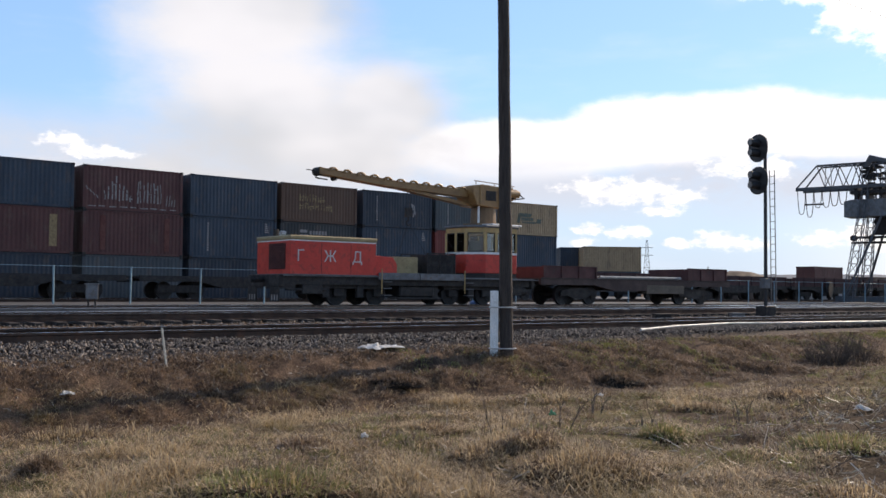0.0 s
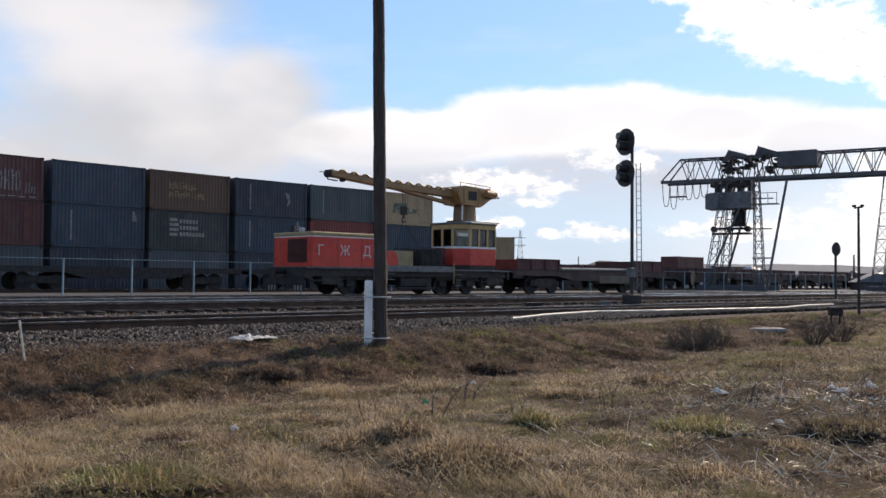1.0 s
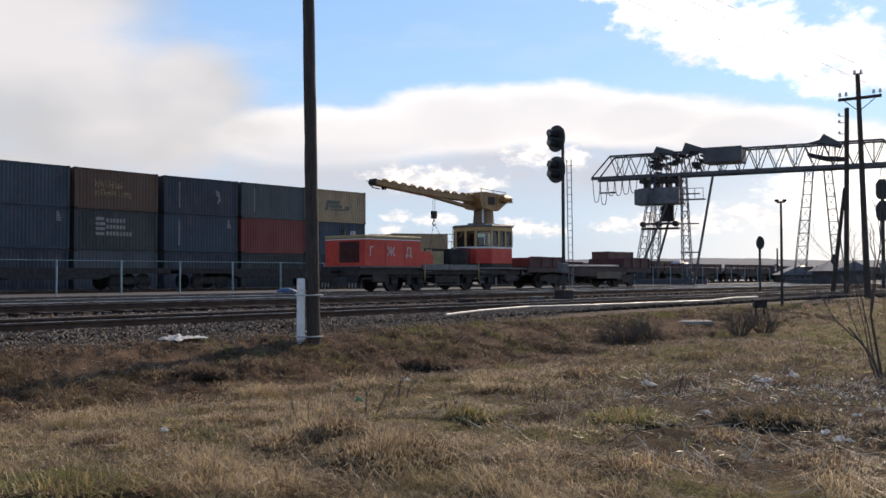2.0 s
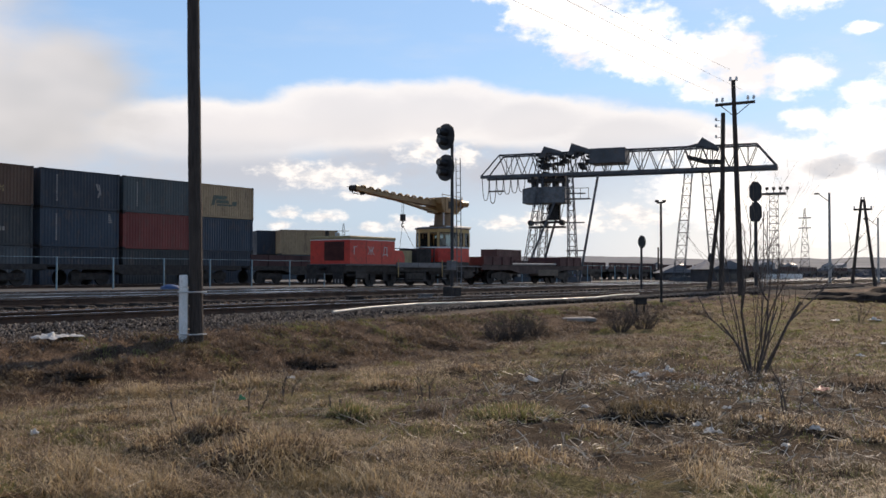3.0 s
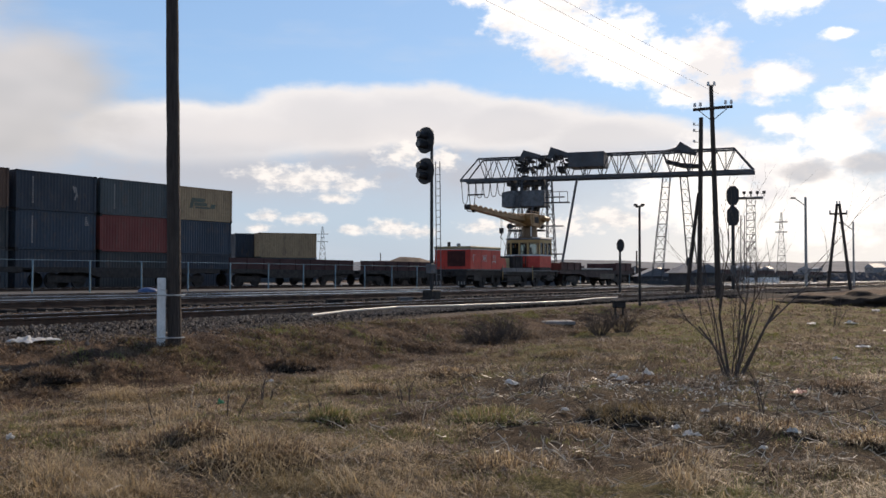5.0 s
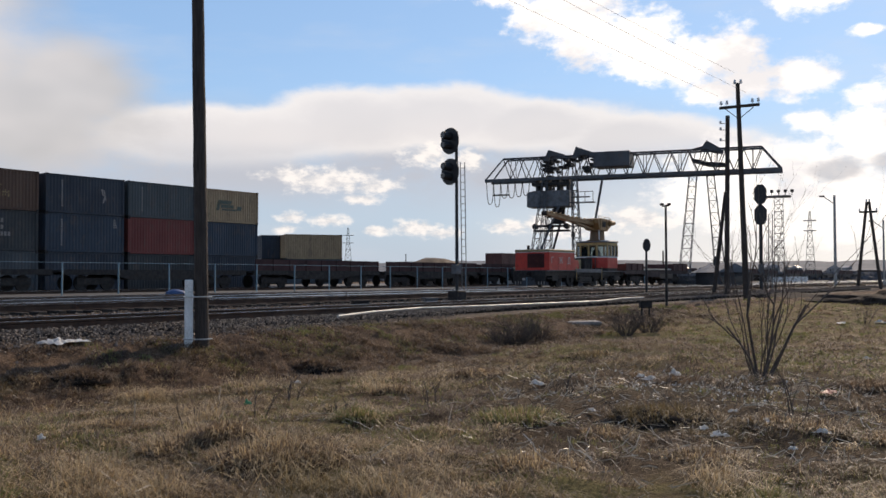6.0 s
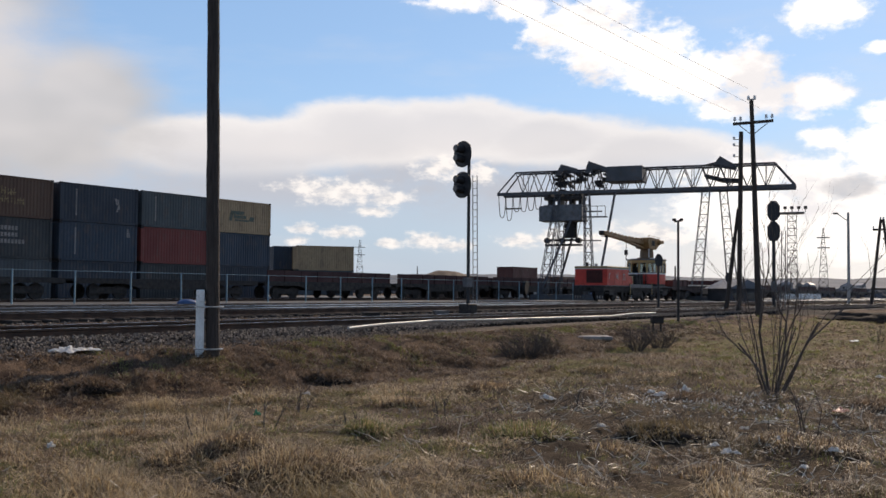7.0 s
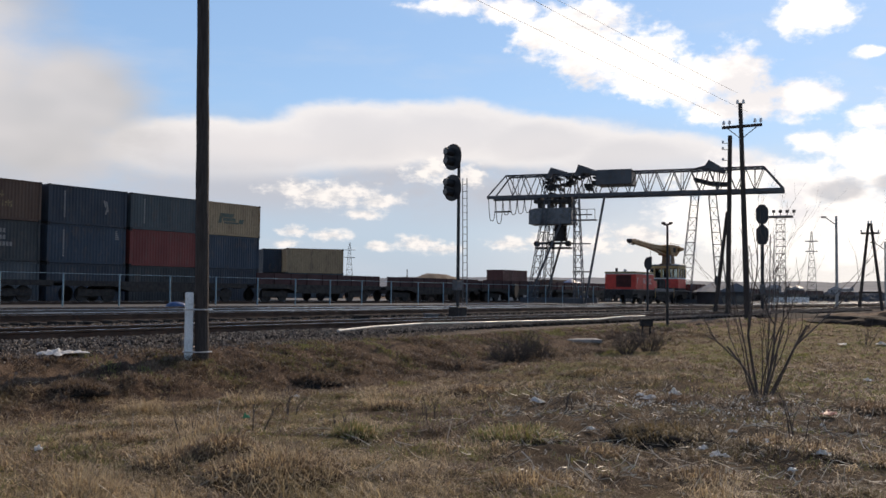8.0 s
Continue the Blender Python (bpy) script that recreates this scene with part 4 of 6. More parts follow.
def flat_wagon():
    w = thing("flat_wagon", at(17.6, 34.0), "dark brown flat wagon with maroon bins behind the rail crane", "wagon")
    x0, x1 = 13.15, 27.6
    DIRTY = mat("brown_wagon_paint", (0.075, 0.045, 0.038), (0.05, 0.032, 0.028), 1.5, 0.8, dirt=(0.03, 0.025, 0.022))
    MAROON = mat("maroon_bin_paint", (0.085, 0.024, 0.022), (0.06, 0.02, 0.019), 1.5, 0.7, dirt=(0.05, 0.03, 0.026))
    bm = bmesh.new()
    for y in (-1.35, 1.2):
        slab(bm, [(x0, 0.95), (x0 + 3.6, 0.95), (x0 + 5, 0.7), (x1 - 5, 0.7), (x1 - 3.6, 0.95), (x1, 0.95), (x1, 1.22), (x0, 1.22)], 0.15, pose(0, y, 0))
    part("side_sill", bm, DIRTY, w)
    for i in range(26):
        x = x0 + i * (x1 - x0) / 26
        bar_box("plank", (x + 0.01, x + (x1 - x0) / 26 - 0.01, -1.38, 1.38, 1.22, 1.275), OLDWOOD, w)
    for cx in (16.0, 24.8):
        for dx in (-0.95, 0.95):
            wheelset(w, cx + dx)
        for y in (-1.05, 0.92):
            bm = bmesh.new()
            slab(bm, [(cx - 1.25, 0.42), (cx - 0.7, 0.42), (cx - 0.35, 0.28), (cx + 0.35, 0.28), (cx + 0.7, 0.42), (cx + 1.25, 0.42), (cx + 1.2, 0.68), (cx + 0.4, 0.82), (cx - 0.4, 0.82), (cx - 1.2, 0.68)], 0.13, pose(0, y, 0))
            part("bogie_side", bm, DARKIRON, w)
    def bin_(xa, xb, z1, name):
        bm = bmesh.new()
        box(bm, xa, xb, -1.34, -1.28, 1.28, z1)
        box(bm, xa, xb, 1.28, 1.34, 1.28, z1)
        box(bm, xa, xa + 0.06, -1.28, 1.28, 1.28, z1)
        box(bm, xb - 0.06, xb, -1.28, 1.28, 1.28, z1)
        x = xa
        while x < xb:
            box(bm, x, x + 0.08, -1.39, -1.34, 1.28, z1)
            x += (xb - xa - 0.08) / 3
        box(bm, xa, xb, -1.38, -1.30, z1, z1 + 0.05)
        return part(name, bm, MAROON, w, "maroon steel bin side")
    bin_(13.3, 16.9, 1.80, "bin")
    bin_(23.9, 27.3, 1.88, "bin")
    for i in range(7):
        y = -1.1 + i * 0.3
        bar_rod("timber", (17.1 + random.uniform(0, 0.3), y, 1.36), (23.6 + random.uniform(-0.4, 0.2), y + random.uniform(-0.1, 0.1), 1.38), 0.08, CONCRETE, w, n=6)
    bar_box("tool_box", (20.6, 23.6, -1.36, -0.7, 0.55, 1.0), mat("drab_steel", (0.14, 0.11, 0.08), (0.10, 0.08, 0.06), 2, 0.8), w, bevel=0.02)
    for x in (x0 - 0.25, x1):
        bar_rod("coupler", (x, 0, 1.0), (x + 0.3, 0, 1.0), 0.13, DARKIRON, w, n=6)
    return w


CRANE_CAR = rail_crane()
WAGON = flat_wagon()


# ---- poles, signals, gantry ----
def ground_z(az, r):
    return height(r * math.sin(radians(az)), r * math.cos(radians(az)))


def wooden_pole():
    az, r = -17.35, 17.4
    z = min(ground_z(az, r), -0.46)
    p = thing("utility_pole", spot(az, r, z), "dark weathered round wooden pole tied to a pale concrete stub", "utility pole")
    bm = bmesh.new()
    hs = [-0.3 + i * 0.5 for i in range(23)]
    tube(bm, [(-0.016 * h + 0.003 * math.sin(i * 1.7), 0.003 * math.sin(i * 2.3), h) for i, h in enumerate(hs)], [0.126 - 0.0014 * i + 0.003 * math.sin(i * 2.9) for i in range(23)], 14)
    part("shaft", bm, OLDWOOD, p, smooth=False)
    bar_box("stub", (-0.30, -0.155, -0.12, 0.03, -0.3, 1.16), WHITE, p, "pale grey concrete stub post", bevel=0.015)
    for h in (0.12, 0.86):
        bm = bmesh.new()
        for i in range(16):
            a, b = i * math.tau / 16, (i + 1) * math.tau / 16
            rod(bm, (-0.08 + 0.245 * math.cos(a), -0.03 + 0.155 * math.sin(a), h), (-0.08 + 0.245 * math.cos(b), -0.03 + 0.155 * math.sin(b), h), 0.012, n=5)
        part("wire_binding", bm, PALESTEEL, p, "twisted steel binding wire")
    return p


wooden_pole()


def signal(az, r, z0, top, heads, width, m_turn, style):
    """A colour-light mast signal; heads: heights of the light units."""
    s = thing("railway_signal", spot(az, r, z0, m_turn), "black railway signal mast with twin light heads and a ladder", "railway signal", "railway signals")
    bar_box("foundation", (-0.28, 0.28, -0.28, 0.28, -0.5, 0.06), DARKIRON, s, bevel=0.03)
    bar_rod("mast", (0, 0, 0.05), (0, 0, top), 0.075, PALESTEEL if style == "grey" else BLACKPAINT, s, r1=0.065, n=12)
    for h in heads:
        bm = bmesh.new()
        n = 24
        outline = []
        for i in range(n):
            a = i * math.tau / n
            outline.append((width / 2 * math.cos(a), h + 0.56 * (abs(math.sin(a)) ** 0.85) * math.copysign(1, math.sin(a))))
        slab(bm, outline, 0.03, pose(-0.24, -0.16, 0))
        plate = part("background_plate", bm, BLACKPAINT, s, "black oval background plate")
        bar_box("lamp_case", (-0.46, -0.02, -0.128, 0.12, h - 0.4, h + 0.4), BLACKPAINT, s, bevel=0.03)
        for k in (0.2, -0.2):
            bm = bmesh.new()
            rod(bm, (-0.24, -0.15, h + k), (-0.24, -0.56, h + k + 0.02), 0.17, 0.15, 16)
            part("lamp_hood", bm, BLACKPAINT, plate)
            bar_rod("lens", (-0.24, -0.575, h + k + 0.02), (-0.24, -0.55, h + k + 0.02), 0.12, GLASS, plate, n=14)
        bar_rod("bracket", (-0.1, 0, h - 0.3), (0.06, 0, h - 0.3), 0.03, BLACKPAINT, s, n=6)
    bm = bmesh.new()
    for x in (0.04, 0.30):
        rod(bm, (x + 0.06, 0.2, 0.1), (x - 0.02, 0.2, heads[-1] + 0.4), 0.02, n=5)
    z = 0.4
    while z < heads[-1] + 0.3:
        rod(bm, (0.06, 0.2, z), (0.33, 0.2, z), 0.012, n=5)
        z += 0.3
    part("ladder", bm, GREYSTEEL, s, "thin steel ladder")
    bar_box("relay_box", (-0.14, 0.14, -0.2, 0.12, 0.75, 1.15), GREYSTEEL, s, bevel=0.02)
    return s


signal(-2.42, 40.0, 0.10, 6.75, (6.35, 5.05), 1.05, -46, "black")


def twin_signal():
    s = thing("railway_signal", spot(15.15, 58.0, -0.3), "black railway signal with two octagonal light plates", "railway signal", "railway signals")
    bar_box("foundation", (-0.3, 0.3, -0.3, 0.3, -0.4, 0.15), CONCRETE, s)
    bar_rod("mast", (0, 0, 0.1), (0, 0, 6.0), 0.10, BLACKPAINT, s, n=10)
    for h in (5.75, 4.55):
        bm = bmesh.new()
        slab(bm, [(-0.34, h - 0.3), (-0.2, h - 0.55), (0.2, h - 0.55), (0.34, h - 0.3), (0.34, h + 0.3), (0.15, h + 0.55), (-0.15, h + 0.55), (-0.34, h + 0.3)], 0.06, pose(0, -0.16, 0))
        plate = part("background_plate", bm, BLACKPAINT, s)
        bar_box("lamp_case", (-0.2, 0.2, -0.1, 0.15, h - 0.4, h + 0.4), BLACKPAINT, plate)
    bar_box("relay_box", (-0.16, 0.16, -0.1, 0.2, 1.1, 1.7), GREYSTEEL, s)
    bm = bmesh.new()
    rod(bm, (0.35, 0.2, 0), (0.45, 0.2, 4.6), 0.03, n=5)
    rod(bm, (0.6, 0.2, 0), (0.65, 0.2, 4.6), 0.03, n=5)
    part("ladder", bm, GREYSTEEL, s)


twin_signal()


def small_signal(az, r, top, z0=-0.3):
    s = thing("railway_signal", spot(az, r, z0), "short black single-head railway signal post", "railway signal", "railway signals")
    bar_rod("mast", (0, 0, -0.2), (0, 0, top), 0.07, BLACKPAINT, s, n=8)
    bm = bmesh.new()
    pts = [(0.03 + 0.24 * math.cos(i * math.tau / 16), top - 0.40 + 0.40 * math.sin(i * math.tau / 16)) for i in range(16)]
    slab(bm, pts, 0.05, pose(0, -0.14, 0))
    plate = part("background_plate", bm, BLACKPAINT, s)
    bar_box("lamp_case", (-0.1, 0.16, -0.09, 0.12, top - 0.65, top - 0.15), BLACKPAINT, plate)


small_signal(8.75, 60.0, 3.35)
small_signal(12.65, 78.0, 2.6)


def street_post(az, r, z0, top, label, lamp="none", lean=0.0, rad=0.09, material=OLDWOOD, name="utility_pole", category="utility pole"):
    s = thing(name, spot(az, r, z0), label, category, "yard poles")
    bar_rod("shaft", (0, 0, -0.3), (lean, 0, top), rad, material, s, r1=rad * 0.75, n=8)
    if lamp == "twin":
        bar_rod("lamp_arm", (-0.13, 0, top - 0.05), (0.13, 0, top - 0.02), 0.03, material, s, n=6)
        for x in (-0.13, 0.11):
            bar_box("lamp_head", (x - 0.07, x + 0.07, -0.07, 0.07, top - 0.02, top + 0.06), DARKIRON, s, bevel=0.02)
    if lamp == "arm":
        bar_rod("lamp_arm", (lean, 0, top - 0.7), (lean - 0.75, 0, top - 0.1), 0.04, material, s, n=6)
        bar_box("lamp_head", (lean - 1.1, lean - 0.7, -0.1, 0.1, top - 0.12, top), DARKIRON, s, bevel=0.02)
    return s


street_post(9.9, 34.0, -0.35, 3.55, "thin dark yard lamp post with a small twin head", "twin", rad=0.05, material=DARKIRON, name="lamp_post", category="lamp post")
street_post(19.05, 80.0, -0.3, 7.3, "tall grey pole with a short lamp arm", "arm", rad=0.12, material=CONCRETE)
street_post(21.5, 86.0, -0.3, 5.6, "thin grey pole with a short lamp arm", "arm", rad=0.09, material=CONCRETE)
street_post(23.6, 120.0, -0.3, 5.6, "far thin pole beside the field", rad=0.1)


def crossarm_pole():
    r = 45.0
    p = thing("utility_pole", spot(14.35, r, -0.4), "dark wooden pole with a crossarm and white insulators", "utility pole")
    bar_rod("shaft", (0, 0, -0.3), (-0.28, 0, 9.85), 0.15, OLDWOOD, p, r1=0.095, n=10)
    bar_box("crossarm", (-1.08, 0.66, -0.12, 0.0, 8.72, 8.84), OLDWOOD, p, m=Matrix.Translation((-0.25, 0, 8.78)) @ Matrix.Rotation(radians(-2.5), 4, "Y") @ Matrix.Translation((0.25, 0, -8.78)))
    for x in (-1.0, -0.75, 0.35, 0.6):
        bm = bmesh.new()
        z = 8.83 + 0.044 * (x + 0.25)
        rod(bm, (x, -0.06, z), (x, -0.06, z + 0.12), 0.015, n=5)
        rod(bm, (x, -0.06, z + 0.10), (x, -0.06, z + 0.26), 0.07, 0.045, 10)
        part("insulator", bm, WHITE, p, "white porcelain insulator")
    for x in (-0.40, -0.14):
        bm = bmesh.new()
        rod(bm, (-0.27, -0.05, 9.7), (x, -0.05, 9.85), 0.015, n=5)
        rod(bm, (x, -0.05, 9.82), (x, -0.05, 10.0), 0.07, 0.045, 10)
        part("insulator", bm, WHITE, p, "white porcelain insulator")
    for x in (-0.85, 0.4):
        bar_rod("arm_brace", (x, -0.06, 8.72), (-0.24, -0.06, 8.2), 0.02, DARKIRON, p, n=5)
    q = thing("utility_pole", spot(13.4, 46.0, -0.4), "leaning bare wooden pole bound beside a crossarm pole", "utility pole")
    bar_rod("shaft", (-0.12, 0, -0.3), (0.02, 0, 8.55), 0.125, OLDWOOD, q, r1=0.10, n=10)
    bar_rod("stay", (-0.75, 0, -0.3), (-0.12, 0, 5.0), 0.11, OLDWOOD, q, r1=0.07, n=8)
    for z in (7.4, 7.9, 8.2):
        bar_rod("insulator", (-0.3, 0, z), (-0.3, 0, z + 0.12), 0.05, WHITE, q, n=8)
        bar_rod("hook", (0, 0, z), (-0.3, 0, z), 0.015, DARKIRON, q, n=5)


crossarm_pole()


def aframe_pole():
    p = thing("utility_pole", spot(20.75, 80.0, -0.3), "A-shaped twin wooden pole with a short crossarm", "utility pole")
    for x in (-0.85, 0.85):
        bar_rod("leg", (x, 0, -0.3), (x * 0.1, 0, 6.7), 0.13, OLDWOOD, p, r1=0.10, n=8)
    bar_box("crossarm", (-0.65, 0.65, -0.15, -0.03, 5.85, 6.0), OLDWOOD, p)
    bar_box("brace", (-0.85, 0.85, -0.1, 0.0, 1.35, 1.47), OLDWOOD, p)
    for x in (-0.6, 0.6, -0.1, 0.1):
        z = 6.0 if abs(x) > 0.3 else 6.7
        bar_rod("insulator", (x, -0.08, z), (x, -0.08, z + 0.2), 0.06, WHITE, p, n=8)


aframe_pole()


def lattice(bm, a, b, w0, w1, bays, r):
    """A four-sided lattice column from a to b, in bars."""
    a, b = Vector(a), Vector(b)
    pts = []
    for i in range(bays + 1):
        f = i / bays
        c, w = a.lerp(b, f), (w0 + (w1 - w0) * f) / 2
        pts.append([c + Vector((x * w, y * w, 0)) for x, y in ((-1, -1), (1, -1), (1, 1), (-1, 1))])
    for i in range(bays):
        for j in range(4):
            rod(bm, pts[i][j], pts[i + 1][j], r, n=4)
            k = (j + 1) % 4
            rod(bm, pts[i][j], pts[i + 1][k] if i % 2 else pts[i + 1][k], r * 0.6, n=4)
            rod(bm, pts[i + 1][j], pts[i + 1][k], r * 0.6, n=4)


def gantry():
    a0, a1 = radians(-0.52), radians(16.35)
    p0, p1 = Vector((101 * math.sin(a0), 101 * math.cos(a0), 0)), Vector((96 * math.sin(a1), 96 * math.cos(a1), 0))
    ang = math.degrees(math.atan2(p1.y - p0.y, p1.x - p0.x))
    L = (p1 - p0).length
    g = thing("gantry_crane", pose(p0.x, p0.y, -0.2, 0, 0, ang), "grey steel container gantry crane with lattice girder and hanging cabin", "gantry crane")
    G = mat("gantry_paint", (0.085, 0.09, 0.10), (0.06, 0.065, 0.072), 0.8, 0.6, 0.2, dirt=(0.10, 0.07, 0.05))
    Z0, Z1, hw = 11.05, 13.25, 1.1
    for y in (-hw, hw):
        bar_box("lower_chord", (0, L, y - 0.14, y + 0.14, Z0 - 0.22, Z0 + 0.1), G, g)
        bar_rod("upper_chord", (1.9, y * 0.7, Z1), (L - 1.8, y * 0.7, Z1), 0.10, G, g, n=6)
        bar_rod("end_brace", (0, y, Z0), (1.9, y * 0.7, Z1), 0.08, G, g, n=6)
        bar_rod("end_brace", (L, y, Z0), (L - 1.8, y * 0.7, Z1), 0.08, G, g, n=6)
    nb = 15
    for i in range(nb):
        xa, xb = 1.9 + (L - 3.7) * i / nb, 1.9 + (L - 3.7) * (i + 1) / nb
        xm = (xa + xb) / 2
        for y in (-hw, hw):
            bar_rod("diagonal", (xa, y * 0.7, Z1), (xm, y, Z0), 0.05, G, g, n=5)
            bar_rod("diagonal", (xm, y, Z0), (xb, y * 0.7, Z1), 0.05, G, g, n=5)
            if i % 2 == 0:
                bar_rod("upright", (xm, y, Z0), (xm, y * 0.7, Z1), 0.035, G, g, n=5)
        bar_rod("cross_tie", (xa, -hw * 0.7, Z1), (xa, hw * 0.7, Z1), 0.04, G, g, n=5)
        bar_rod("cross_tie", (xa, -hw, Z0), (xb, hw, Z0), 0.04, G, g, n=5)
    # machinery houses on the girder
    for xa, pts in ((6.3, ((0, 1.75), (0.55, 2.85), (2.3, 2.3), (2.2, 2.05), (0.8, 2.2), (0.5, 1.7))), (9.3, ((0, 1.9), (0.4, 3.05), (2.4, 2.3), (2.4, 2.0), (0.8, 2.25), (0.5, 1.8))),
                    (20.6, ((0, 2.1), (1.5, 2.45), (1.9, 3.0), (3.3, 2.1), (3.2, 1.85), (1.7, 2.2)))):
        for y in (-1.3, 1.2):
            bm = bmesh.new()
            slab(bm, [(xa + x, Z0 + z) for x, z in pts], 0.1, pose(0, y, 0))
            part("machine_canopy", bm, G, g, "dark sheet-steel machinery canopy")
    for i in range(5):
        bar_rod("awning_strut", (21.2 + i * 0.55, -1.1, Z0 + 0.9 - 0.1 * i), (21.5 + i * 0.5, -1.1, Z0 + 2.2 - 0.1 * i), 0.05, G, g, n=5)
    bm = bmesh.new()
    slab(bm, [(21.0, Z0 + 1.4), (22.6, Z0 + 0.95), (24.2, Z0 + 0.8), (24.2, Z0 + 0.5), (22.6, Z0 + 0.6), (21.0, Z0 + 1.1)], 1.6, pose(0, -0.9, 0))
    part("winch_base", bm, DARKIRON, g)
    bar_box("machine_house", (11.5, 15.1, -1.35, 1.35, Z0 + 0.9, Z0 + 2.4), G, g, "grey sheet machine house", bevel=0.03)
    rnd = random.Random(11)
    for i in range(34):
        x = rnd.uniform(5.6, 11.6)
        z = rnd.uniform(Z0 + 0.15, Z0 + 2.0)
        bar_box("trolley_gear", (x, x + rnd.uniform(0.25, 0.8), -0.8, 0.6, z, z + rnd.uniform(0.1, 0.4)), DARKIRON, g)
    for i in range(12):
        x = 5.8 + i * 0.5
        bar_rod("gear_strut", (x, -1.15, Z0 + 0.1), (x + rnd.uniform(-0.4, 0.4), -1.15, Z0 + rnd.uniform(1.6, 2.3)), 0.05, DARKIRON, g, n=5)
    for x in (5.4, 6.4, 7.6, 8.6):
        bar_box("trolley_hanger", (x, x + 0.3, -0.9, 0.9, Z0 - 1.6, Z0 - 0.1), DARKIRON, g)
    bar_box("trolley_beam", (5.0, 9.0, -1.0, 1.0, Z0 - 0.75, Z0 - 0.45), DARKIRON, g)
    bm = bmesh.new()
    slab(bm, [(4.55, Z0 - 1.45), (5.3, Z0 - 1.3), (9.0, Z0 - 1.3), (9.05, Z0 - 2.95), (4.55, Z0 - 2.95)], 2.4, pose(0, -1.3, 0))
    part("cabin", bm, GREYSTEEL, g, "hanging grey sheet-steel cabin", bevel=0.03)
    bm = bmesh.new()
    box(bm, 7.2, 8.0, -0.4, 0.4, Z0 - 4.6, Z0 - 3.0)
    for i in range(3):
        rod(bm, (7.0, 0, Z0 - 3.4 - i * 0.5), (8.2, 0, Z0 - 3.4 - i * 0.5), 0.28, n=10)
    part("hoist", bm, DARKIRON, g)
    bm = bmesh.new()
    for z in (Z0 - 4.95, Z0 - 5.45):
        box(bm, 5.0, 8.7, -0.6, 0.6, z, z + 0.18)
    for x in (5.1, 6.7, 8.4):
        rod(bm, (x, -0.3, Z0 - 4.9), (x, 0.3, Z0 - 4.9), 0.3, n=10)
    for x in (5.6, 8.2):
        rod(bm, (x, 0, Z0 - 4.8), (x + 0.4, 0, Z0 - 3.0), 0.03, n=4)
    part("spreader", bm, DARKIRON, g, "dark container spreader frame")
    # legs
    for nm, a, b, w0, w1 in (("lattice_leg", (5.4, -3.2, 0), (6.5, -1.1, Z0 - 0.2), 0.9, 0.5), ("lattice_leg", (5.2, 3.2, 0), (6.6, 1.1, Z0 - 0.2), 0.9, 0.5),
                             ("lattice_leg", (10.3, -3.2, 0), (9.5, -1.1, Z0 - 0.2), 0.9, 0.5), ("lattice_leg", (20.4, -3.2, 0), (21.2, -1.1, Z0 - 0.2), 1.0, 0.7),
                             ("lattice_leg", (23.4, 3.2, 0), (22.6, 1.1, Z0 - 0.2), 1.0, 0.7)):
        bm = bmesh.new()
        lattice(bm, a, b, w0, w1, 9, 0.05 if a[0] < 15 else 0.036)
        part(nm, bm, G, g)
    for a, b in (((5.0, -3.4, 0), (7.9, -1.2, Z0 - 2.9)), ((10.9, -3.4, 0), (12.4, -1.1, Z0)), ((5.0, 3.4, 0), (7.9, 1.2, Z0 - 2.9))):
        bar_rod("strut", a, b, 0.12, G, g, n=8)
    bm = bmesh.new()
    for z in (3.2, 6.0, 8.9):
        rod(bm, (9.4, -2.4, z), (11.4 - 0.13 * (11 - z) * 0.3, -2.2, z), 0.07, n=5)
    box(bm, 9.3, 11.8, -2.6, -1.8, 8.3, 8.4)
    for x in (9.3, 10.1, 10.9, 11.7):
        rod(bm, (x, -2.6, 8.4), (x, -2.6, 9.4), 0.03, n=4)
    rod(bm, (9.3, -2.6, 9.4), (11.7, -2.6, 9.4), 0.03, n=4)
    part("leg_platform", bm, G, g, "narrow railed platform on the leg")
    bm = bmesh.new()
    rod(bm, (3.6, -3.2, 1.2), (3.9, -3.2, 1.2), 0.75, n=16)
    part("cable_reel", bm, DARKIRON, g, "round cable reel")
    for y in (-3.2, 3.2):
        bar_box("end_carriage", (4.3, 10.8, y - 0.3, y + 0.3, 0.0, 0.6), G, g, bevel=0.03)
        bar_box("end_carriage", (19.6, 24.0, y - 0.3, y + 0.3, 0.0, 0.6), G, g, bevel=0.03)
    for i in range(6):
        xa = 0.1 + i * 0.78
        xb = xa + 0.78
        bm = bmesh.new()
        last = None
        drop = (2.3, 2.6, 1.7, 1.7, 1.6, 1.5)[i]
        for q in range(11):
            f = q / 10
            p = (xa + (xb - xa) * f, -1.0, Z0 - 0.2 - drop * (1 - (2 * f - 1) ** 4))
            if last:
                rod(bm, last, p, 0.04, n=5)
            last = p
        part("festoon_cable", bm, DARKIRON, g, "looped black festoon cable")
    bar_box("festoon_bar", (0.8, 2.6, -1.1, -0.9, Z0 - 1.65, Z0 - 1.5), DARKIRON, g)
    return g


gantry()


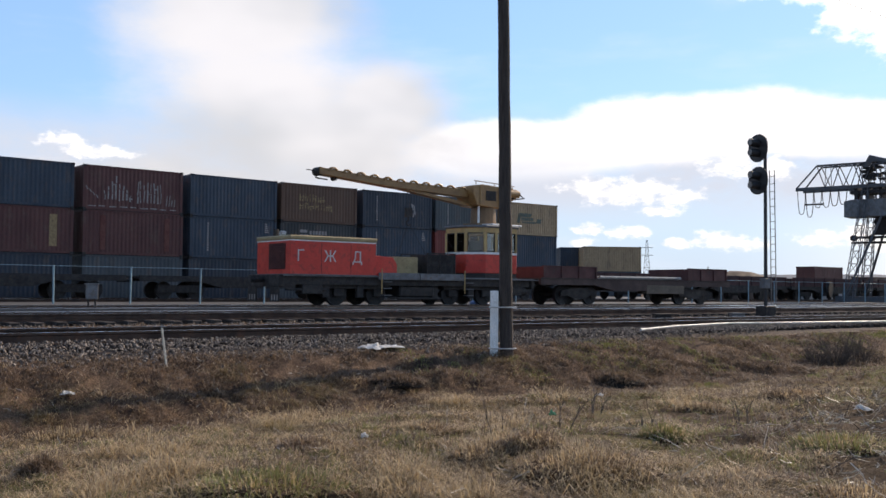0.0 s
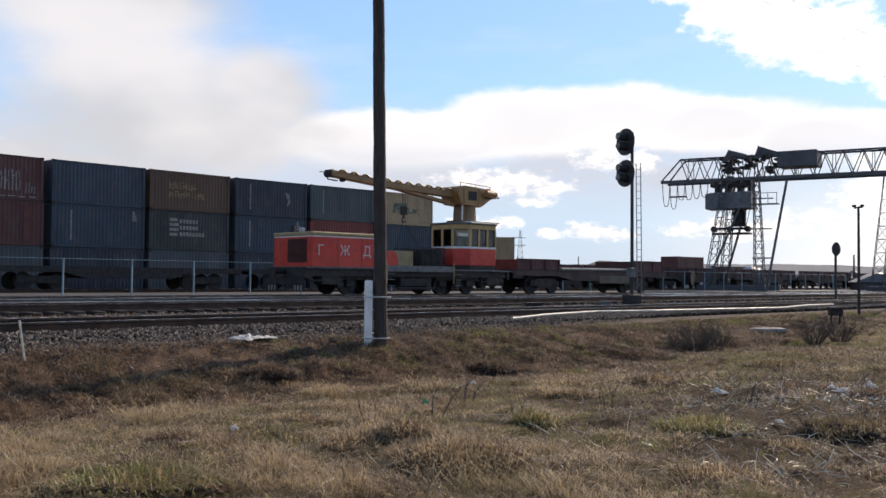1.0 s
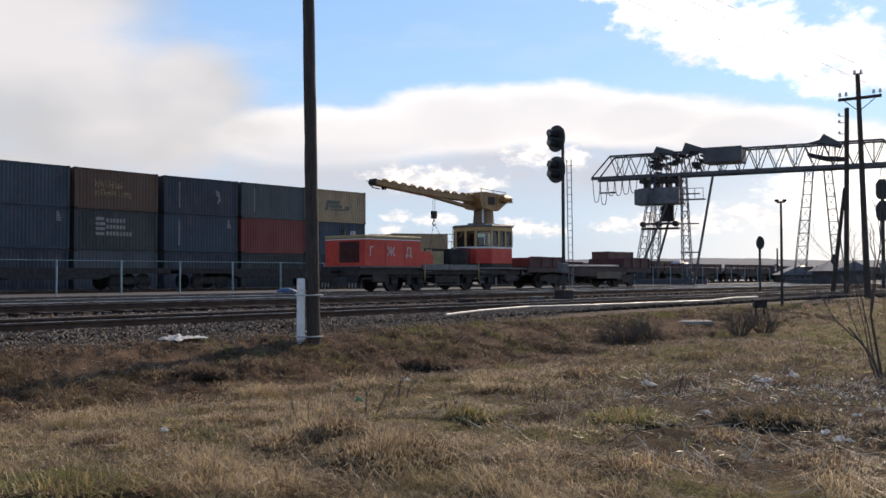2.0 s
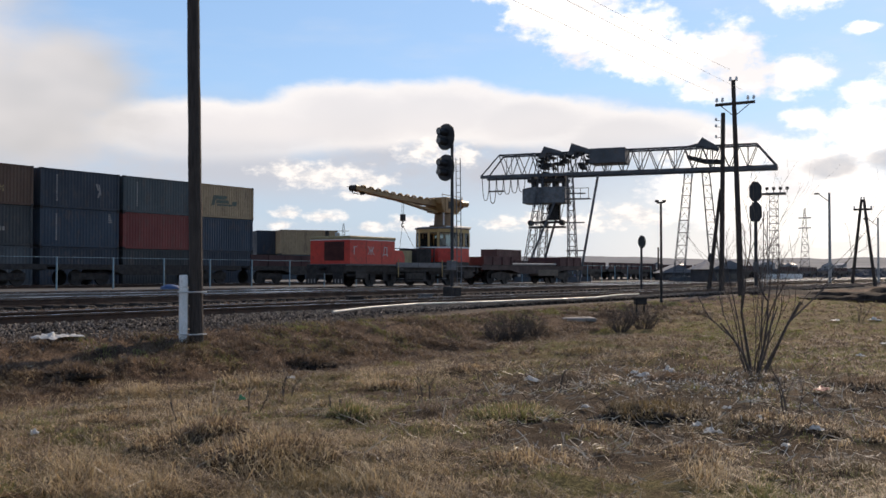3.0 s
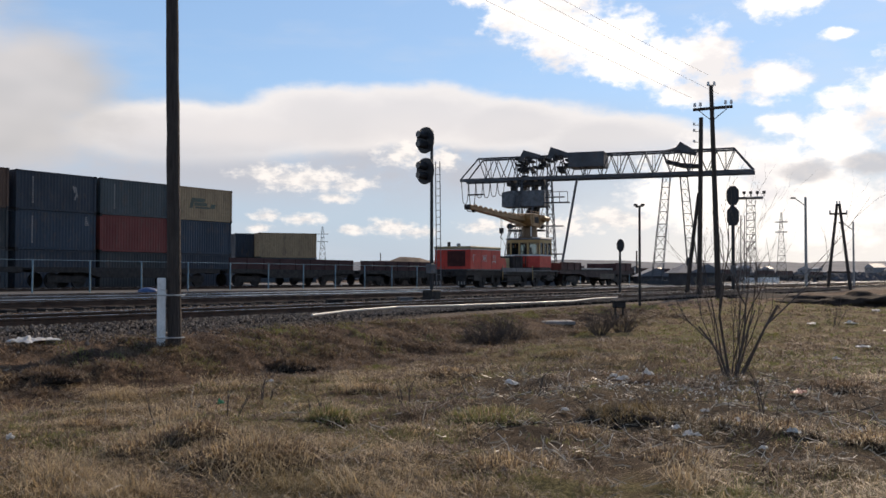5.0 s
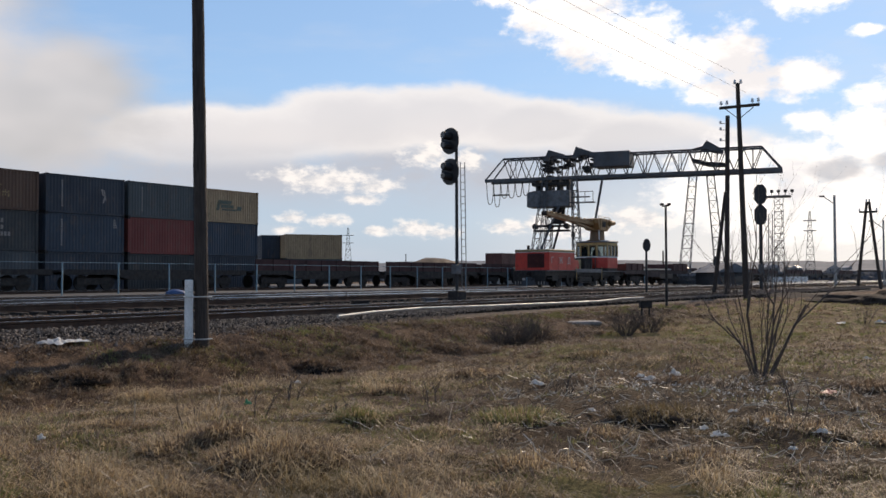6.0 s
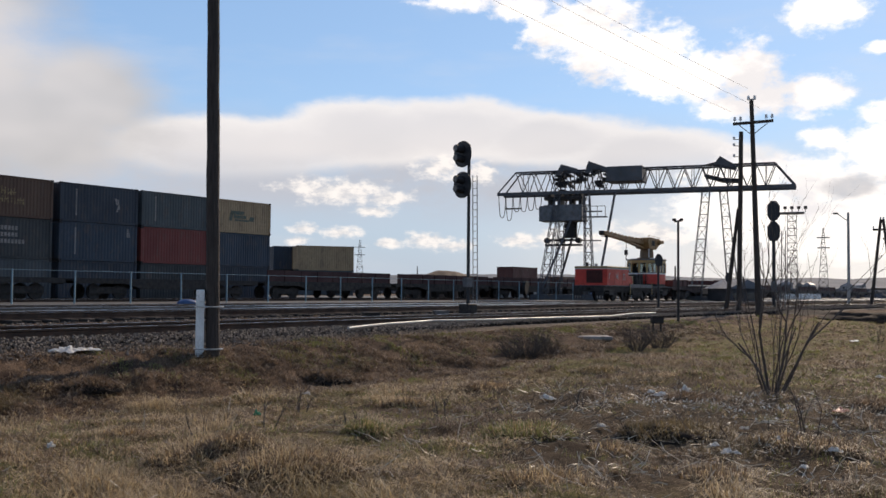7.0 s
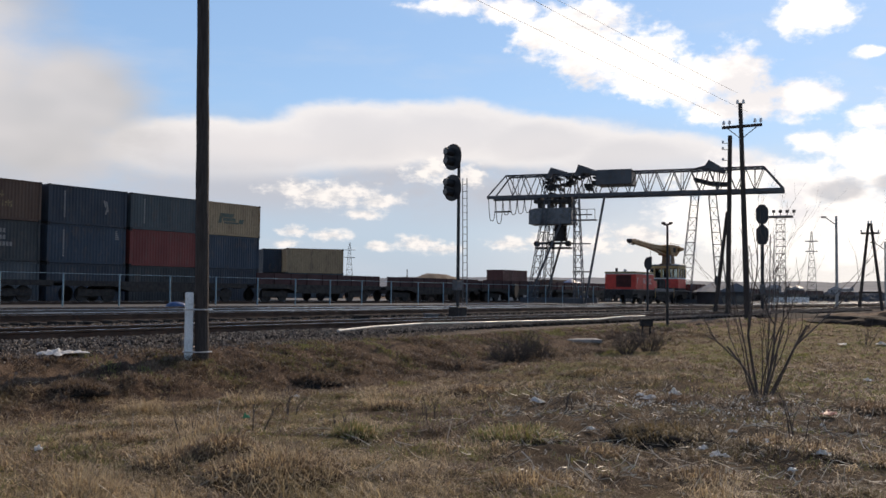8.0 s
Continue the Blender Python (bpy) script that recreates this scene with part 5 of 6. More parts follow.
def floodlight_mast(az, r, z0, top, w):
    m = thing("floodlight_mast", spot(az, r, z0), "slender steel lattice floodlight mast", "floodlight mast")
    bm = bmesh.new()
    lattice(bm, (0, 0, 0), (0, 0, top), w, w * 0.85, 12, 0.045)
    part("lattice_tower", bm, GREYSTEEL, m)
    bar_box("platform", (-w * 1.2, w * 1.2, -w, w, top, top + 0.15), GREYSTEEL, m)
    for i in range(5):
        x = -w * 1.3 + i * w * 0.65
        bar_box("floodlight", (x - 0.2, x + 0.2, -w - 0.15, -w + 0.15, top + 0.5, top + 0.85), DARKIRON, m)
        bar_rod("lamp_bracket", (x, -w, top + 0.1), (x, -w, top + 0.6), 0.05, GREYSTEEL, m, n=5)


floodlight_mast(16.12, 130.0, -0.3, 11.2, 1.25)


def pylon(az, r, top, w):
    m = thing("lattice_pylon", spot(az, r, -0.3), "far tapering steel lattice power pylon", "pylon")
    bm = bmesh.new()
    lattice(bm, (0, 0, 0), (0, 0, top), w, w * 0.12, 10, top * 0.0042)
    part("lattice_tower", bm, GREYSTEEL, m)
    for z in (0.72, 0.86):
        bar_box("crossarm", (-w * 0.55, w * 0.55, -0.1, 0.1, top * z, top * z + 0.15), GREYSTEEL, m)


pylon(17.75, 150.0, 10.6, 1.6)
pylon(-8.95, 250.0, 14.0, 2.6)
for az, r, top in ((-5.5, 200, 6.0), (-3.9, 220, 5.4), (0.3, 180, 5.2), (-7.7, 190, 4.0), (9.7, 130, 4.5), (1.5, 260, 5.5)):
    street_post(az, r, -0.3, top, "far thin pole behind the yard", rad=0.13)


def overhead_wires():
    t = thing("overhead_wire", pose(0, 0, 0), "thin dark overhead wires between the poles", "overhead wire")
    for x0, z0, x1 in ((9.95, 8.85, -26.0), (11.2, 9.0, -24.8), (10.7, 9.9, -25.4)):
        a, b = Vector((x0, 43.5, z0)), Vector((x1, -22.0, 8.4))
        bm = bmesh.new()
        tube(bm, [a.lerp(b, i / 24) - Vector((0, 0, 0.55 * (1 - (i / 12 - 1) ** 2))) for i in range(25)], 0.006, 4)
        part("wire", bm, DARKIRON, t)


overhead_wires()


# ---- standing wagons and yard clutter ----
def standing_wagon(s0, d, sides):
    w = thing("flat_wagon", at(s0, d), "empty dark container flat wagon standing in the yard", "wagon", "standing wagons")
    L = 14.2
    bm = bmesh.new()
    slab(bm, [(0, 0.95), (3.4, 0.95), (4.6, 0.62), (9.6, 0.62), (10.8, 0.95), (L, 0.95), (L, 1.25), (0, 1.25)], 0.16, pose(0, -1.35, 0))
    part("side_sill", bm, DARKIRON, w)
    bm = bmesh.new()
    slab(bm, [(0, 0.95), (3.4, 0.95), (4.6, 0.62), (9.6, 0.62), (10.8, 0.95), (L, 0.95), (L, 1.25), (0, 1.25)], 0.16, pose(0, 1.2, 0))
    part("side_sill", bm, DARKIRON, w)
    bar_box("deck", (0, L, -1.19, 1.19, 1.1, 1.2), DARKIRON, w)
    for cx in (2.4, L - 2.4):
        bm = bmesh.new()
        for dx in (-0.9, 0.9):
            for y in (-0.85, 0.72):
                rod(bm, (cx + dx, y, 0.47), (cx + dx, y + 0.13, 0.47), 0.47, n=16)
        box(bm, cx - 1.3, cx + 1.3, -1.0, -0.88, 0.35, 0.75)
        part("bogie", bm, DARKIRON, w)
    for x in (-0.35, L):
        bar_rod("coupler", (x, 0, 1.0), (x + 0.35, 0, 1.0), 0.13, DARKIRON, w, n=6)
    if sides:
        bm = bmesh.new()
        box(bm, 0.2, L - 0.2, -1.34, -1.28, 1.252, 2.05)
        for i in range(9):
            x = 0.2 + i * (L - 0.5) / 8
            box(bm, x, x + 0.1, -1.4, -1.342, 1.252, 2.05)
        part("drop_side", bm, SIDEPAINT, w, "dull maroon drop side")
    return w


SIDEPAINT = mat("dull_maroon_paint", (0.065, 0.022, 0.02), (0.045, 0.018, 0.017), 1.2, 0.8, dirt=(0.03, 0.022, 0.02))
WA = standing_wagon(-12.0, 50.6, False)
WB = standing_wagon(62.5, 50.6, True)
for i in range(1, 18):
    if i != 5:
        copy_thing(WB if i in (4, 6, 7, 8, 10, 11, 13, 14, 16) else WA, at(-12.0 + i * 14.9, 50.6))
for i in range(9):
    copy_thing(WB if i % 3 else WA, at(58.0 + i * 15.0, 54.6))
track(54.6, 60, 20, "track_5")
track(50.6, 0, 20, "track_4")
# far side loads
container("maroon", at(103.0, 62.5, 1.2))
container("brown", at(118.0, 64.0, 0.2))
bar_box("loading_ramp", (100, 125, 61.5, 67, -0.3, 1.195), CONCRETE)
tagged(bpy.data.objects["loading_ramp"], "low grey concrete loading ramp", "ramp", kind="structure")
bpy.data.objects["loading_ramp"].matrix_world = at(0, 0)


def lump(name, m, size, material, label, category, seed, rough=0.25, group="", cuts=3):
    """A heap: a squashed ball pulled out of shape by noise, cut flat below."""
    bm = bmesh.new()
    bmesh.ops.create_icosphere(bm, subdivisions=cuts, radius=1.0)
    for v in bm.verts:
        p = v.co.normalized()
        f = 1 + rough * (noise.noise(p * 2.1 + Vector((seed, 0, 0))) + 0.6 * noise.noise(p * 5.3 + Vector((0, seed, 0))) + 0.4 * noise.noise(p * 13 + Vector((0, 0, seed))))
        v.co = Vector((p.x * size[0] * f, p.y * size[1] * f, max(p.z * size[2] * f, -0.3 * size[2])))
    ob = part(name, bm, material, smooth=True)
    ob.matrix_world = m
    return tagged(ob, label, category, group)


BLACKSOIL = mat("black_soil", (0.026, 0.021, 0.018), (0.052, 0.040, 0.032), 3, 0.95, fine=16, bump=1.0, spec=0.1)
BROWNHEAP = mat("brown_scrap", (0.10, 0.065, 0.045), (0.06, 0.042, 0.032), 1, 0.9, fine=8, bump=0.6)
BLUETARP = mat("blue_tarpaulin", (0.03, 0.08, 0.20), (0.025, 0.06, 0.15), 2, 0.5)
lump("scrap_heap", at(91, 64, -0.1), (8.5, 2.5, 3.1), BROWNHEAP, "long brown heap of scrap in the yard", "heap", 4, 0.12)
lump("covered_heap", at(121, 62, -0.1), (4.0, 2.0, 3.0), BLUETARP, "heap covered by a blue tarpaulin", "heap", 6, 0.15)
lump("soil_heap", spot(18.6, 50, -0.6), (5.2, 2.4, 0.42), BLACKSOIL, "heap of black soil at the field's far edge", "soil heap", 9, 0.4, "soil heaps", 4)
lump("soil_heap", spot(22.4, 47, -0.6), (2.4, 1.8, 0.55), BLACKSOIL, "low heap of black soil beside the poles", "soil heap", 12, 0.4, "soil heaps", 4)


def gable_house(m, w, d, h, wallmat, roofmat, label):
    t = thing("house", m, label, "house", "far houses")
    bar_box("wall", (-w / 2, w / 2, -d / 2, d / 2, -0.5, h), wallmat, t)
    bm = bmesh.new()
    slab(bm, [(-w / 2 - 0.3, h), (w / 2 + 0.3, h), (0, h + w * 0.26)], d + 0.6, pose(0, -d / 2 - 0.3, 0))
    part("roof", bm, roofmat, t)
    for x in (-w * 0.25, w * 0.2):
        bar_box("window", (x - 0.45, x + 0.45, -d / 2 - 0.03, -d / 2 + 0.02, h * 0.35, h * 0.75), GLASS, t)
    return t


PALEROOF = mat("pale_sheet_roof", (0.36, 0.36, 0.37), (0.28, 0.28, 0.29), 1, 0.5)
ROOFGREY = mat("grey_roof", (0.17, 0.175, 0.19), (0.13, 0.135, 0.145), 1, 0.7)
PLASTER = mat("pale_plaster", (0.42, 0.40, 0.37), (0.33, 0.32, 0.30), 1, 0.9)
# Far walls in a lifted grey: distance haze is put into the colour.
HAZEWALL = mat("haze_grey_wall", (0.30, 0.29, 0.28), (0.24, 0.235, 0.23), 1, 0.9)
DARKWALL = mat("dark_plank_wall", (0.075, 0.07, 0.072), (0.055, 0.053, 0.055), 1, 0.9)
gable_house(spot(13.0, 92, -0.4, 30), 3.2, 4, 1.5, DARKWALL, ROOFGREY, "small dark hut with a grey gable roof by the poles")
gable_house(spot(10.6, 125, -0.4, 10), 4.0, 5, 1.2, DARKWALL, ROOFGREY, "low dark shed behind the tracks")
HA = gable_house(spot(5, 620, 2), 7, 8, 3, PLASTER, ROOFGREY, "small far pale house with a grey roof")
HB = gable_house(spot(7, 720, 3), 9, 8, 2.6, HAZEWALL, PALEROOF, "small far dark house with a grey roof")
rh = random.Random(21)
for i in range(34):
    az = rh.uniform(-2, 30)
    r = rh.uniform(600, 1300)
    copy_thing(HA if rh.random() < 0.4 else HB, spot(az, r, -0.3 + (r - 300) * 0.009 + rh.uniform(-0.5, 1.5), rh.uniform(-60, 60)))
place(tagged(bar_box("metal_shed", (-2.6, 2.6, -2, 2, -0.3, 0.9), POLISH), "long low shed with a shining sheet roof", "shed"), spot(16.3, 140, -0.2, 24))


def far_land():
    """Ragged low woods and scrub in the distance, then a ridge of hills."""
    rnd = random.Random(31)
    verts, faces = [], []
    kinds = [rock_mesh(40 + i) for i in range(10)]
    for i in range(9000):
        az = rnd.uniform(-60, 45)
        r = rnd.uniform(180, 900)
        if az < 8 and r < 260:
            continue
        size = rnd.uniform(0.4, 1.5) * (0.5 + r / 600)
        x, y = r * math.sin(radians(az)), r * math.cos(radians(az))
        vs, fs = kinds[rnd.randrange(10)]
        b = len(verts)
        for v in vs:
            verts.append((x + v.x * size * 1.6, y + v.y * size, -0.5 + (r - 180) * 0.006 + v.z * size * 0.9))
        faces += [(a + b, c + b, e + b) for a, c, e in fs]
    me = bpy.data.meshes.new("far_scrub")
    me.from_pydata(verts, [], faces)
    me.materials.append(mat("far_scrub", (0.095, 0.092, 0.096), (0.06, 0.06, 0.064), 0.02, 1.0, bump=0, fine=0.3))
    tagged(new("far_scrub", me), "far bare woods and scrub below the hills", "woods", kind="stuff")
    verts, faces = [], []
    n = 400
    for i in range(n + 1):
        az = -75 + 150 * i / n
        for r, f in ((900, 0.0), (1800, 0.55), (2800, 1.0), (3200, 0.8)):
            x, y = r * math.sin(radians(az)), r * math.cos(radians(az))
            h = 46 + 9 * noise.noise(Vector((az * 0.09, 1.3, 0))) + 4 * noise.noise(Vector((az * 0.5, 5, r * 0.001))) + 1.2 * noise.noise(Vector((az * 3.1, 9, 0)))
            verts.append((x, y, -0.4 + h * f))
    for i in range(n):
        for j in range(3):
            a = i * 4 + j
            faces.append((a, a + 4, a + 5, a + 1))
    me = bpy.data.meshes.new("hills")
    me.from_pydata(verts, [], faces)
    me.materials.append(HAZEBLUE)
    tagged(new("hills", me), "low hills along the horizon, tinted haze blue", "hills", kind="structure")


far_land()


# ---- field: grass, brush, litter ----
def ray_ground(az, el, r_max=60.0):
    """Where the sight line at this azimuth and elevation meets the ground."""
    a, e = radians(az), radians(el)
    r = 3.0
    while r < r_max:
        x, y = r * math.sin(a), r * math.cos(a)
        if EYE + r * math.tan(e) <= height(x, y):
            break
        r += 0.05
    return r, height(r * math.sin(a), r * math.cos(a))


def grass_patch(name, count, r0, r1, lo, hi, width, material, seed, label, lean=0.6, keep=None, az0=-50.0, az1=34.0, power=1.0, top=12.6):
    """Blades of grass in tufts, joined into one mesh."""
    rnd = random.Random(seed)
    verts, faces = [], []
    made = 0
    while made < count:
        r = r0 + (r1 - r0) * rnd.random() ** power
        az = rnd.uniform(az0, az1)
        cx, cy = r * math.sin(radians(az)), r * math.cos(radians(az))
        d = -cx * UY + cy * UX
        f = noise.noise(Vector((cx * 0.9, cy * 0.9, seed))) + 0.5 * noise.noise(Vector((cx * 2.7, cy * 2.7, seed + 5)))
        if d > top and rnd.random() < 0.9 or (keep and not keep(cx, cy, f, rnd)):
            continue
        n = rnd.randint(6, 16)
        tall = rnd.uniform(0.7, 1.2) * (1 + 0.45 * f)
        wind = rnd.uniform(0, math.tau)
        for _ in range(n):
            x, y = cx + rnd.gauss(0, 0.07), cy + rnd.gauss(0, 0.07)
            z = height(x, y) - 0.01
            h = rnd.uniform(lo, hi) * max(tall, 0.25)
            a = wind + rnd.gauss(0, 1.3)
            bend = rnd.uniform(0.2, 1.4) * lean
            dx, dy = math.cos(a), math.sin(a)
            w = width * rnd.uniform(0.6, 1.3) * (0.55 + r / 14)
            px, py = -dy * w / 2, dx * w / 2
            mx, my, mz = x + dx * h * bend * 0.35, y + dy * h * bend * 0.35, z + h * 0.62
            tx, ty, tz = x + dx * h * bend, y + dy * h * bend, z + h * (1.0 - 0.45 * min(bend, 1.4))
            b = len(verts)
            verts += [(x - px, y - py, z), (x + px, y + py, z), (mx + px * 0.8, my + py * 0.8, mz), (mx - px * 0.8, my - py * 0.8, mz), (tx, ty, tz)]
            faces += [(b, b + 1, b + 2, b + 3), (b + 3, b + 2, b + 4)]
            made += 1
    me = bpy.data.meshes.new(name)
    me.from_pydata(verts, [], faces)
    me.materials.append(material)
    return tagged(new(name, me), label, "grass", kind="stuff")


STRAW = leafy("straw_grass", (0.72, 0.55, 0.32), (0.15, 0.10, 0.055))
BROWNGRASS = leafy("brown_grass", (0.30, 0.21, 0.135), (0.085, 0.058, 0.040))
GREEN = leafy("green_grass", (0.14, 0.165, 0.05), (0.29, 0.26, 0.095))


def along(x, y):
    return x * UX + y * UY, -x * UY + y * UX


def on_bank(x, y):
    s_, d_ = along(x, y)
    return d_ + 0.9 * noise.noise(Vector((x * 0.5, y * 0.5, 90))) > 11.2 - 0.12 * max(s_ - 16, 0) and s_ < 30


def on_churned(x, y):
    return math.hypot((x - 3.0) * 0.18, (y - 11.8) * 0.21) + 0.5 * noise.noise(Vector((x * 0.6, y * 0.6, 95))) < 0.95


def keep_green(x, y, f, rnd):
    az = math.degrees(math.atan2(x, y))
    patch = noise.noise(Vector((x * 0.45, y * 0.45, 40))) + 0.35 * noise.noise(Vector((x * 1.4, y * 1.4, 44)))
    reach = math.hypot(x, y)
    more = 0.45 if az < -27 and reach < 8.2 else 0.30 if 8.5 < reach < 14.0 and az < 0 else 0.0
    if on_bank(x, y) or on_churned(x, y) and rnd.random() < 0.8:
        return False
    return patch + more + (0.3 if az > 15 or az < -30 else 0) > 0.16


def keep_straw(x, y, f, rnd):
    patch = noise.noise(Vector((x * 0.5, y * 0.5, 60)))
    if on_bank(x, y) and rnd.random() < 0.72 or on_churned(x, y) and rnd.random() < 0.95:
        return False
    return f + 0.8 * patch > -0.1 or rnd.random() < 0.25


def keep_brown(x, y, f, rnd):
    if on_bank(x, y):
        return f > 0.0
    return f > (0.25 if on_churned(x, y) else -0.35)


grass_patch("dry_grass", 95000, 4.2, 17.0, 0.04, 0.12, 0.0050, STRAW, 1, "matted straw-coloured dry winter grass", 2.8, keep_straw, power=1.0)
grass_patch("brown_grass", 100000, 4.2, 24.0, 0.04, 0.12, 0.006, BROWNGRASS, 2, "dead brown grass over the field and bank", 2.2, keep_brown, power=0.9)
grass_patch("green_grass", 90000, 4.2, 26.0, 0.03, 0.085, 0.0055, GREEN, 3, "thin green grass among the dry stems", 0.8, keep_green)
grass_patch("tall_grass", 14000, 5.0, 15.0, 0.10, 0.24, 0.005, STRAW, 4, "taller tufts of pale dry grass", 2.0, lambda x, y, f, r: f > 0.40 and not on_bank(x, y) and not on_churned(x, y))
grass_patch("far_grass", 44000, 13.0, 44.0, 0.05, 0.12, 0.006, BROWNGRASS, 6, "dry grass over the far field", 1.2, power=0.9)
grass_patch("far_green_grass", 20000, 15.0, 46.0, 0.04, 0.10, 0.006, GREEN, 16, "thin green grass over the far field", 0.8, lambda x, y, f, r: f > -0.1, 9.0, 36.0)


grass_patch("bank_grass", 60000, 12.0, 34.0, 0.04, 0.11, 0.006, BROWNGRASS, 8, "sparse dead grass on the bank below the track", 2.0,
            lambda x, y, f, r: on_bank(x, y) and f > -0.15 and along(x, y)[1] < 13.7, -48.0, 14.0, 0.8, 13.7)
grass_patch("bank_green_grass", 14000, 15.0, 36.0, 0.03, 0.08, 0.006, GREEN, 9, "thin green grass along the top of the bank", 0.9,
            lambda x, y, f, r: f > 0.1 and 12.0 < along(x, y)[1] < 13.8, -24.0, 14.0, 0.8, 13.8)


def tussock(az, el, w, h, tone, seed):
    """A hummock of soil with a shock of old grass hanging over it."""
    r, z = ray_ground(az, el)
    rnd = random.Random(seed)
    words = {"straw": "pale straw", "brown": "dead brown", "green": "greenish", "dark": "dark brown"}[tone]
    t = thing("grass_tussock", spot(az, r, z - 0.03), "hummock of soil under %s matted grass" % words, "grass tussock", "grass tussocks")
    bm = bmesh.new()
    bmesh.ops.create_icosphere(bm, subdivisions=4, radius=1.0)
    for v in bm.verts:
        p = v.co.normalized()
        f = 1 + 0.3 * noise.noise(p * 2.3 + Vector((seed, 0, 0))) + 0.2 * noise.noise(p * 6 + Vector((0, seed, 0))) + 0.1 * noise.noise(p * 14 + Vector((0, 0, seed)))
        v.co = Vector((p.x * w * f, p.y * w * 0.75 * f, max(p.z * h * 0.6 * f, -0.3 * h)))
    part("soil_mound", bm, BLACKSOIL if tone == "dark" else CLOD, t, smooth=True)
    verts, faces = [], []
    for i in range(int(800 + 1600 * w)):
        a, q = rnd.uniform(0, math.tau), math.sqrt(rnd.random())
        x, y = w * q * math.cos(a), w * 0.75 * q * math.sin(a)
        zb = h * 0.7 * math.sqrt(max(1 - q * q, 0.0)) - 0.02
        a += rnd.gauss(0, 0.8)
        out, up = rnd.uniform(0.3, 1.0) * (0.35 + q), rnd.uniform(0.15, 1.0)
        long_ = rnd.uniform(0.05, 0.17) * (0.8 + 1.2 * h)
        dx, dy = math.cos(a), math.sin(a)
        wd = 0.0028 * (0.6 + r / 14) * rnd.uniform(0.7, 1.4)
        px, py = -dy * wd, dx * wd
        mx, my, mz = x + dx * long_ * out * 0.45, y + dy * long_ * out * 0.45, zb + long_ * up * 0.7
        tx, ty, tz = x + dx * long_ * out * 1.1, y + dy * long_ * out * 1.1, zb + long_ * (up - 0.45 * out)
        b = len(verts)
        verts += [(x - px, y - py, zb), (x + px, y + py, zb), (mx + px, my + py, mz), (mx - px, my - py, mz), (tx, ty, max(tz, 0.0))]
        faces += [(b, b + 1, b + 2, b + 3), (b + 3, b + 2, b + 4)]
    me = bpy.data.meshes.new("grass_hair")
    me.from_pydata(verts, [], faces)
    for m in {"straw": (STRAW, BROWNGRASS), "brown": (BROWNGRASS, STRAW), "green": (GREEN, STRAW), "dark": (BROWNGRASS, BROWNGRASS)}[tone]:
        me.materials.append(m)
    for p in me.polygons:
        p.material_index = int(p.index // 2 % 5 > 2)
    ob = new("grass_hair", me)
    ob.parent = t
    tagged(ob, words + " grass blades", kind="stuff")
    return t


CLOD = mat("turf_clod_soil", (0.062, 0.038, 0.024), (0.11, 0.074, 0.046), 6, 0.95, fine=30, bump=1.0, spec=0.1)
# tussocks: azimuth, elevation, half-width, height, tone
# Mound at azimuth 11.1 stands for a hollow, its shade in dark soil colour.
for i, row in enumerate(((-15.9, -9.3, 0.30, 0.20, "brown"), (-18.2, -9.9, 0.42, 0.16, "straw"), (-13.0, -10.8, 0.60, 0.24, "straw"), (-8.3, -8.7, 0.28, 0.20, "green"),
                         (1.3, -8.5, 0.50, 0.16, "green"), (9.8, -8.2, 0.60, 0.20, "dark"), (-10.8, -5.45, 0.42, 0.24, "dark"), (-24.05, -5.6, 0.42, 0.20, "dark"),
                         (20.7, -6.3, 0.55, 0.22, "dark"), (11.1, -6.2, 0.45, 0.12, "dark"), (17.8, -8.6, 0.35, 0.12, "brown"),
                         (15.7, -8.4, 0.32, 0.11, "brown"), (2.3, -11.2, 0.45, 0.14, "straw"), (12.0, -10.5, 0.4, 0.12, "brown"), (-31.3, -11.5, 0.60, 0.13, "green"),
                         (-43.9, -10.4, 0.17, 0.22, "dark"), (-42.0, -8.8, 0.60, 0.20, "straw"))):
    tussock(*row, i + 1)
for i, row in enumerate(((-29.4, -9.3, 0.25, 0.10, "dark"), (-11.7, -10.7, 0.35, 0.16, "brown"),
                         (-22.0, -8.4, 0.25, 0.11, "straw"), (5.9, -4.7, 0.6, 0.14, "brown"), (-6.0, -6.8, 0.3, 0.12, "straw"), (6.2, -9.4, 0.35, 0.12, "brown"), (-1.0, -5.8, 0.5, 0.12, "brown"), (22.5, -9.0, 0.4, 0.15, "straw"))):
    tussock(*row, i + 31)


def stick_litter(name, count, az0, az1, r0, r1, size, material, seed, label):
    rnd = random.Random(seed)
    bm = bmesh.new()
    for _ in range(count):
        az, r = rnd.uniform(az0, az1), rnd.uniform(r0, r1)
        x, y = r * math.sin(radians(az)), r * math.cos(radians(az))
        z = height(x, y) + 0.01
        a, tilt, h = rnd.uniform(0, math.tau), abs(rnd.gauss(0, 0.35)), rnd.uniform(*size)
        last = Vector((x, y, z))
        for _ in range(2):
            nxt = last + Vector((math.cos(a) * math.cos(tilt), math.sin(a) * math.cos(tilt), math.sin(tilt))) * h / 2
            rod(bm, last, nxt, rnd.uniform(0.002, 0.005), n=3)
            a, tilt = a + rnd.gauss(0, 0.5), tilt + rnd.gauss(0, 0.3)
            last = nxt
    ob = part(name, bm, material)
    return tagged(ob, label, "dead stems", kind="stuff")


